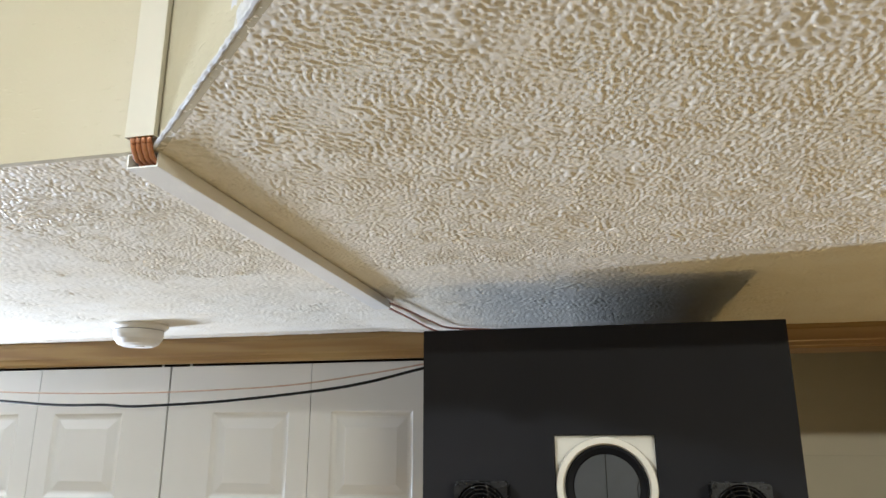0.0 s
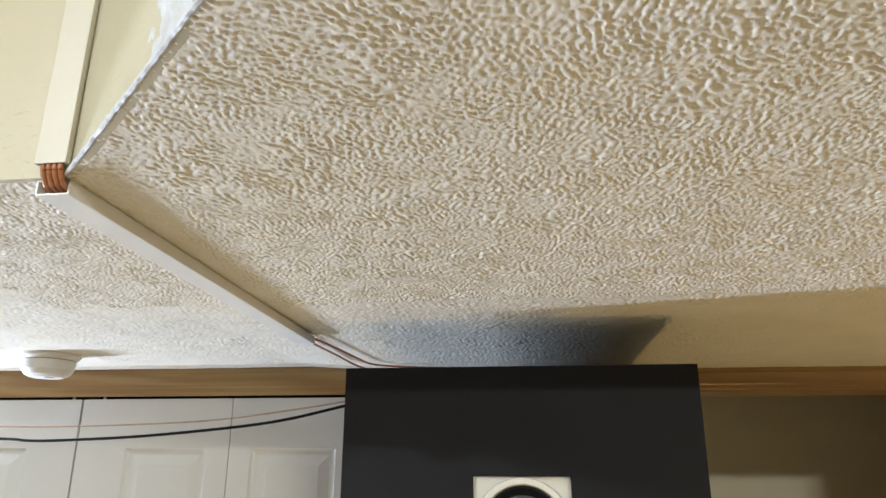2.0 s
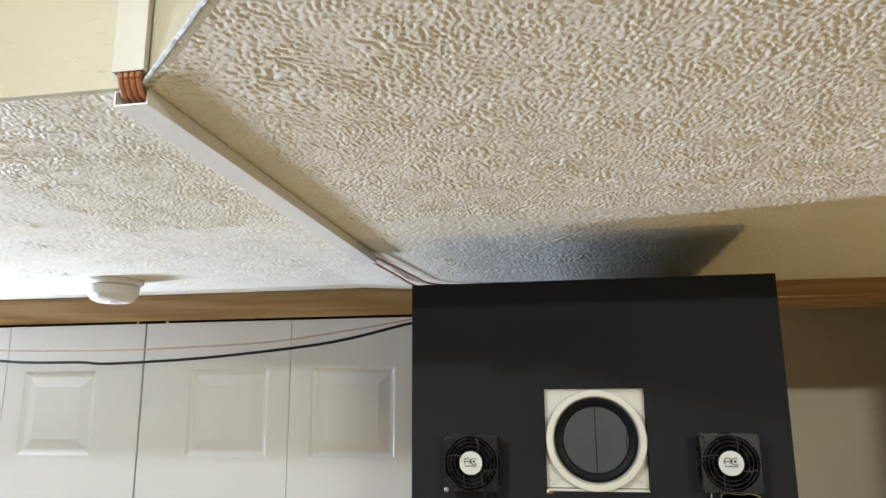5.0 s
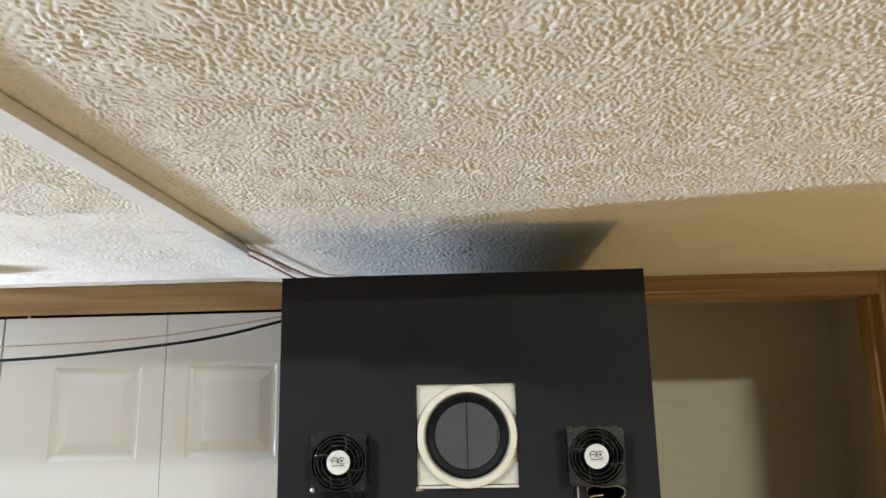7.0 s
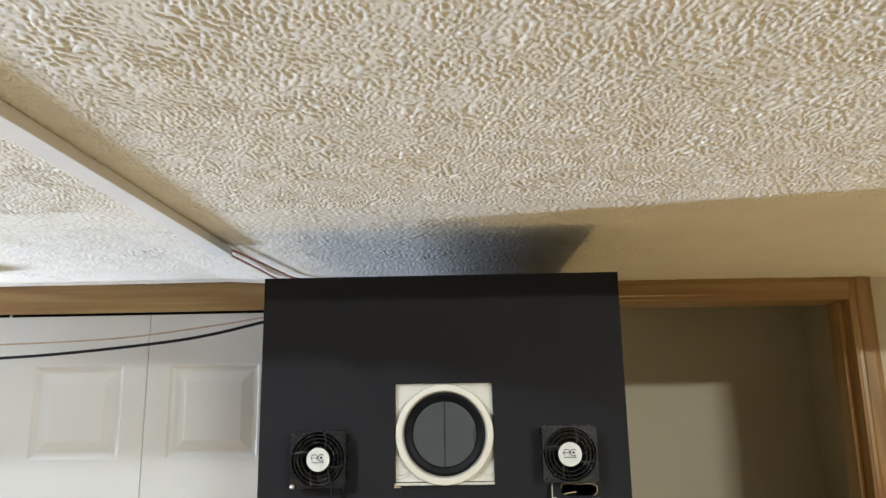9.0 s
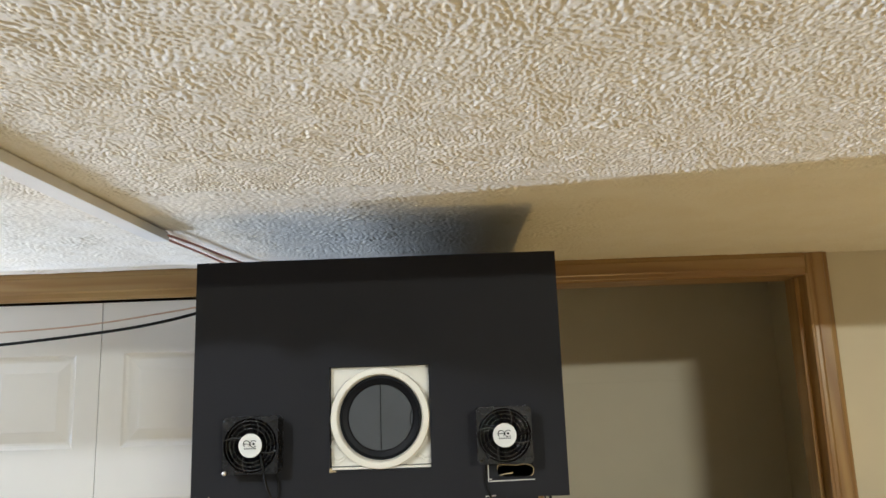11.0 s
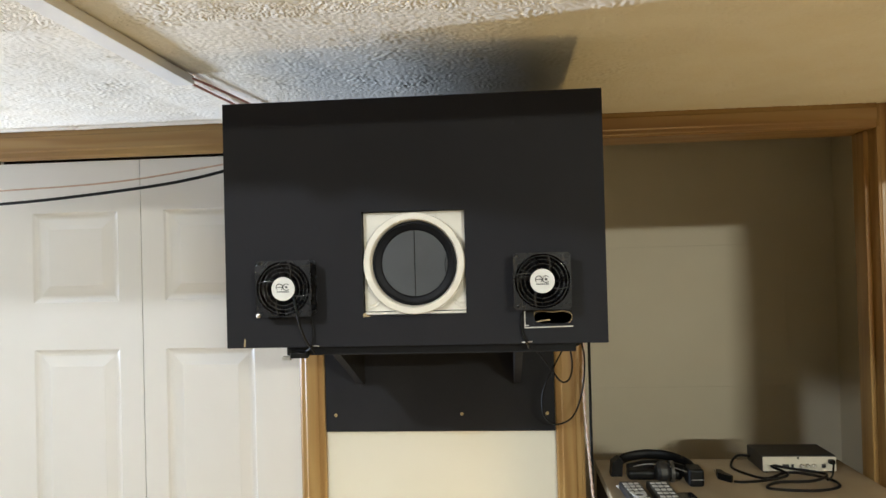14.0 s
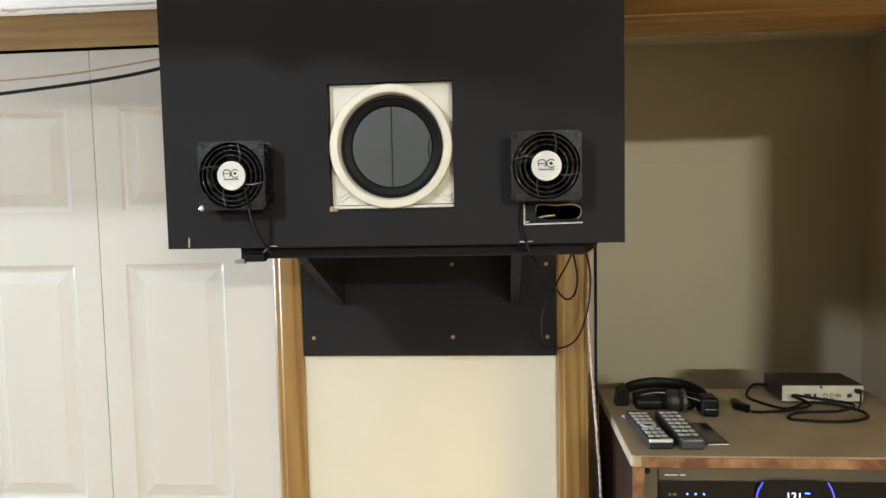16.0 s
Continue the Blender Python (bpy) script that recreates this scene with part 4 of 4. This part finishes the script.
def worn_top():
    """The top board, with its left front corner rounded."""
    o, r = [], 0.010
    for k in range(7):
        a = math.pi + (math.pi / 2) * k / 6
        o.append((0.4250 + r + r * math.cos(a), 1.7020 + r + r * math.sin(a)))
    o += [(1.0850, 1.7020), (1.0850, 2.185), (0.4250, 2.185)]
    bm = prism(o, "z", TZ - 0.0235, TZ)
    es = [e for e in bm.edges if abs(e.verts[0].co.z - e.verts[1].co.z) < 1e-6]
    bmesh.ops.bevel(bm, geom=es, offset=0.0025, segments=2, affect="EDGES", profile=0.5)
    return bm


part("top_board", worn_top(), M_TOP, rack, "worn grey-brown laminate top")
part("edge_strip", block(0.4450, 1.0850, 1.7000, 1.7022, TZ - 0.0225, TZ - 0.0030, bevel=0.0006, segs=1), M_EDGE, rack, "chipped reddish front edge")
part("side_panel", block(0.4290, 0.4500, 1.7050, 2.180, 0.0, TZ - 0.0240), M_SIDE, rack, "reddish side panel with shade put into its colour")
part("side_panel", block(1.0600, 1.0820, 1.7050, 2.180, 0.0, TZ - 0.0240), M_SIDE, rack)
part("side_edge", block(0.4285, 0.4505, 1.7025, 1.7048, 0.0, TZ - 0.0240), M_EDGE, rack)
part("rack_rail", block(0.4510, 0.4775, 1.7130, 1.735, 0.60, TZ - 0.0245, bevel=0.0008), M_RACK, rack, "dark grey metal rack rail")
part("rail_screw", lathe([(0.0060, 1.7129), (0.0055, 1.7105), (0, 1.7100)], 16, "y", (0.4580, 0, 1.1310)), M_RUBBER, rack)
part("base", block(0.4510, 1.0590, 1.72, 2.17, 0.02, 0.60), M_SIDE, rack)
part("back", block(0.4510, 1.0590, 2.165, 2.178, 0.60, TZ - 0.0245), M_RACK, rack)

rcv = thing("av_receiver", "black audio receiver with blue-lit display in the media cabinet", "receiver")
part("case", block(0.4790, 1.0580, 1.722, 2.10, 0.960, 1.1370, bevel=0.001), M_RACK, rcv)
part("top_strip", block(0.4790, 1.0580, 1.7130, 1.7215, 1.1135, 1.1370, bevel=0.001), M_RACK, rcv, "dark grey strip over the fascia")
fascia = part("fascia", block(0.4800, 1.0570, 1.7145, 1.7215, 0.965, 1.1125, bevel=0.001), M_GLOSS, rcv, "gloss black fascia")
for k in range(9):
    part("print_bar", block(0.4915 + k * 0.0040 + (0.004 if k > 5 else 0), 0.4945 + k * 0.0040 + (0.004 if k > 5 else 0), 1.7126, 1.7130, 1.1220, 1.1243), M_LABEL, rcv)
o = [(0.734 + 0.073 * (1 if math.cos(a) > 0 else -1) * abs(math.cos(a)) ** 0.35, 1.070 + 0.046 * (1 if math.sin(a) > 0 else -1) * abs(math.sin(a)) ** 0.5) for a in (2 * math.pi * k / 48 for k in range(48))]
disp = part("display", prism(o, "y", 1.7100, 1.7146), M_GLOSS, rcv, "gloss black display bezel")
for s in (-1, 1):
    pts = [(0.734 + s * (0.0715 - 0.0115 * (q * q)), 1.7090, 1.078 + 0.034 * q) for q in (-1, -0.6, -0.2, 0.2, 0.6, 1)]
    part("light_arc", tube(pts, 0.0014, 6, 4), M_BLUE, disp, "glowing blue arc")
for x in (0.5340, 0.5500, 0.5660):
    part("led", block(x - 0.0016, x + 0.0016, 1.7136, 1.7146, 1.0835, 1.0865), M_LED, fascia, "small blue light")
outlet = part("front_socket", block(0.9090, 0.9430, 1.7118, 1.7146, 1.0620, 1.1020, bevel=0.0015), M_RACK, fascia, "dark grey power socket plate")
for x in (0.9200, 0.9320):
    part("socket_slot", block(x - 0.0013, x + 0.0013, 1.7112, 1.7117, 1.0850, 1.0950), M_GASKET, outlet)
part("socket_slot", lathe([(0, 1.7112), (0.0026, 1.7112), (0.0026, 1.7117), (0, 1.7117)], 12, "y", (0.9260, 0, 1.0750)), M_GASKET, outlet)
cur = bpy.data.curves.new("display_digits", "FONT")
cur.body, cur.size, cur.extrude, cur.align_x = "121", 0.021, 0.0002, "LEFT"
txt = new("display_digits", cur)
cur.materials.append(M_DIGIT)
txt.parent, txt.matrix_basis = disp, pose(0.7160, 1.7092, 1.0780, 90, 0, 0)
part("display_dash", block(0.7520, 0.7610, 1.7086, 1.7094, 1.0905, 1.0925), M_LED, disp)
for x in (0.5000, 0.5090):
    part("knob", lathe([(0.0030, 1.7146), (0.0030, 1.7115), (0, 1.7110)], 14, "y", (x, 0, 1.0850)), M_RACK, fascia)

# ---- things on the media cabinet ----
def handset(x, y, angle, w, l, h, light):
    """A remote control lying on the top: body, end cap and rows of keys; local y runs away from the viewer."""
    ob = thing("remote_control", "dark remote control with pale keys" + (" and silver end" if light else " and rounded grey end"), "remote control", "remote controls")
    body = part("body", block(-w / 2, w / 2, 0.004 if not light else -0.002, l, 0, h, bevel=0.004), M_REMOTE, ob)
    part("end_cap", block(-w / 2 + 0.001, w / 2 - 0.001, -0.012 if not light else -0.0035, 0.0035, 0 if not light else h - 0.0045, h + (0.004 if not light else 0.0015), bevel=0.0012 if light else 0.006, segs=3), M_LABEL if light else M_FLAP, ob, "silver end strip" if light else "rounded grey end")
    rows, cols = (8, 3) if light else (7, 3)
    for r in range(rows):
        for c_ in range(cols):
            if light and r == 3:
                continue
            kx, ky = (c_ - 1) * w * 0.28, 0.022 + r * (l - 0.045) / (rows - 1)
            part("key", block(kx - w * 0.115, kx + w * 0.115, ky - 0.0058, ky + 0.0058, h - 0.0005, h + 0.0018, bevel=0.0009, segs=1), M_KEYS, body)
    ry = 0.022 + 3 * (l - 0.045) / (rows - 1) + 0.004
    bm = lathe([(w * 0.20, h), (w * 0.20, h + 0.002), (w * 0.34, h + 0.002), (w * 0.34, h)], 24, "z", (0, ry, 0))
    if light:
        part("ring_key", bm, M_KEYS, body)
    else:
        bm.free()
    ob.matrix_basis = pose(x, y, TZ + 0.0004, 0, 0, angle)
    return ob


handset(0.489, 1.736, 4.0, 0.048, 0.195, 0.019, True)
handset(0.549, 1.742, 2.0, 0.050, 0.190, 0.020, False)
ph = thing("mobile_phone", "thin black slab lying beside the remote controls", "phone")
part("glass", block(-0.021, 0.021, 0, 0.13, 0.0008, 0.0065, bevel=0.0025), M_GLOSS, ph)
part("frame", block(-0.0215, 0.0215, -0.0005, 0.1305, 0.0020, 0.0050, bevel=0.001), M_LABEL, ph, "thin metal rim")
ph.matrix_basis = pose(0.606, 1.757, TZ, 0, 0, 4)

hp = thing("headphones", "black folded headphones lying on the cabinet top", "headphones")
z = TZ + 0.002
part("headband", tube([(0.464, 2.050, z + 0.022), (0.492, 2.075, z + 0.033), (0.548, 2.085, z + 0.040), (0.605, 2.066, z + 0.040), (0.640, 2.025, z + 0.034), (0.650, 1.985, z + 0.026)], 0.0130, 12, 6, flat=0.5), M_RUBBER, hp, "black headband", True)
part("inner_pad", tube([(0.492, 2.030, z + 0.016), (0.540, 2.040, z + 0.022), (0.590, 2.026, z + 0.024), (0.630, 1.990, z + 0.022)], 0.0150, 12, 6, flat=0.7), M_RUBBER, hp, "", True)
part("ear_cup", prism([(0.4480, TZ + 0.0006), (0.4760, TZ + 0.0006), (0.4800, z + 0.036), (0.4700, z + 0.046), (0.4520, z + 0.034)], "y", 2.025, 2.062), M_RUBBER, hp, "black ear cup")
part("ear_cup", block(0.6240, 0.6620, 1.940, 1.992, TZ + 0.0005, z + 0.042, bevel=0.007, segs=3), M_RUBBER, hp, "black ear cup")
part("ear_pad", lathe([(0, -0.016), (0.020, -0.016), (0.0255, -0.008), (0.0255, 0.008), (0.020, 0.016), (0, 0.016)], 24, "x", (0.5700, 1.984, TZ + 0.0262)), M_REMOTE, hp, "round grey-black ear pad", 40)
part("ear_pad", block(0.4860, 0.6230, 1.992, 2.030, TZ + 0.0005, TZ + 0.026, bevel=0.009, segs=3), M_RUBBER, hp)
part("pad_ring", lathe([(0.0240, -0.004), (0.0262, -0.004), (0.0262, 0.004), (0.0240, 0.004)], 24, "x", (0.5920, 1.984, TZ + 0.0268)), M_RACK, hp)
part("metal_arm", tube([(0.500, 1.998, z + 0.033), (0.540, 1.992, z + 0.041), (0.590, 1.976, z + 0.038), (0.632, 1.950, z + 0.030)], 0.0011, 6, 6), M_METAL, hp, "thin steel arm", True)
part("silver_line", block(0.6300, 0.6600, 1.9385, 1.9398, z + 0.016, z + 0.0172), M_METAL, hp)

stb = thing("set_top_box", "small black set-top box showing its cream rear panel", "set-top box")
sx0, sx1, sy0, sy1, sz0, sz1 = 0.8400, 1.0250, 2.056, 2.172, TZ + 0.004, TZ + 0.0440
part("case", block(sx0, sx1, sy0 + 0.0015, sy1, sz0, sz1, bevel=0.001), M_REMOTE, stb)
rear = part("rear_panel", block(sx0 + 0.001, sx1 - 0.001, sy0 - 0.0008, sy0 + 0.0012, sz0 + 0.001, sz1 - 0.002), M_SILVER, stb, "cream silver rear panel")
for x in (0.938, 0.953, 0.968):
    part("socket", lathe([(0.0048, sy0 - 0.001), (0.0048, sy0 - 0.008), (0.0030, sy0 - 0.008), (0.0028, sy0 - 0.003), (0, sy0 - 0.003)], 16, "y", (x, 0, sz0 + 0.016)), M_METAL, rear, "round metal socket", True)
for x, w_ in ((0.866, 0.012), (0.890, 0.016), (0.912, 0.006), (0.988, 0.010)):
    part("socket", block(x, x + w_, sy0 - 0.0020, sy0 - 0.0008, sz0 + 0.010, sz0 + 0.019), M_REMOTE, rear)
part("screw", lathe([(0.0028, sy0 - 0.001), (0.0026, sy0 - 0.0022), (0, sy0 - 0.0024)], 12, "y", (0.9290, 0, sz1 - 0.005)), M_RUBBER, rear)
for x in (0.850, 1.015):
    for y in (2.065, 2.160):
        part("foot", lathe([(0, TZ + 0.0003), (0.006, TZ + 0.0003), (0.006, sz0 + 0.0005), (0, sz0 + 0.0005)], 12, "z", (x, y, 0)), M_RUBBER, stb)
g = TZ + 0.0036
pc = thing("mains_cord", "black mains cord loosely coiled before the set-top box", "cable")
part("jacket", tube([(0.839, 2.145, TZ + 0.020), (0.805, 2.150, TZ + 0.018), (0.776, 2.105, g), (0.790, 2.045, g), (0.830, 2.000, g), (0.885, 2.020, TZ + 0.012), (0.930, 1.995, TZ + 0.015), (0.985, 1.985, g), (0.975, 1.935, g), (0.915, 1.907, g), (0.840, 1.912, g), (0.806, 1.930, g), (0.840, 1.950, TZ + 0.010), (0.925, 1.955, TZ + 0.012), (0.970, 1.990, TZ + 0.017), (0.900, 2.030, TZ + 0.020), (0.858, 2.042, TZ + 0.022), (0.880, 1.995, TZ + 0.014), (0.820, 1.985, g), (0.765, 1.972, g), (0.742, 1.976, g)], 0.0033, 8, 8), M_RUBBER, pc, "", True)
part("lead", tube([(1.010, 2.052, TZ + 0.034), (1.006, 2.030, TZ + 0.030), (0.985, 1.990, TZ + 0.014), (0.960, 1.960, TZ + 0.012)], 0.0022, 8, 6), M_RUBBER, pc, "", True)
part("lead_plug", block(1.003, 1.017, 2.040, 2.055, TZ + 0.026, TZ + 0.036, bevel=0.002), M_RUBBER, pc)
plug = part("plug_body", prism([(0.712, 2.004), (0.716, 2.036), (0.728, 2.034), (0.732, 2.004), (0.742, 1.982), (0.736, 1.974), (0.724, 1.988)], "z", TZ + 0.0006, TZ + 0.017), M_RUBBER, pc, "two-pin mains plug")
for dx in (0.0, 0.007):
    part("pin", block(0.7165 + dx, 0.7185 + dx, 2.036, 2.054, TZ + 0.005, TZ + 0.0115), M_METAL, plug)
crumb = thing("plastic_scrap", "small scrap of clear plastic on the cabinet top", "scrap")
part("film", prism([(0.448, 1.945), (0.462, 1.952), (0.470, 1.930), (0.456, 1.915)], "z", TZ + 0.0005, TZ + 0.004), M_PLASTIC, crumb)
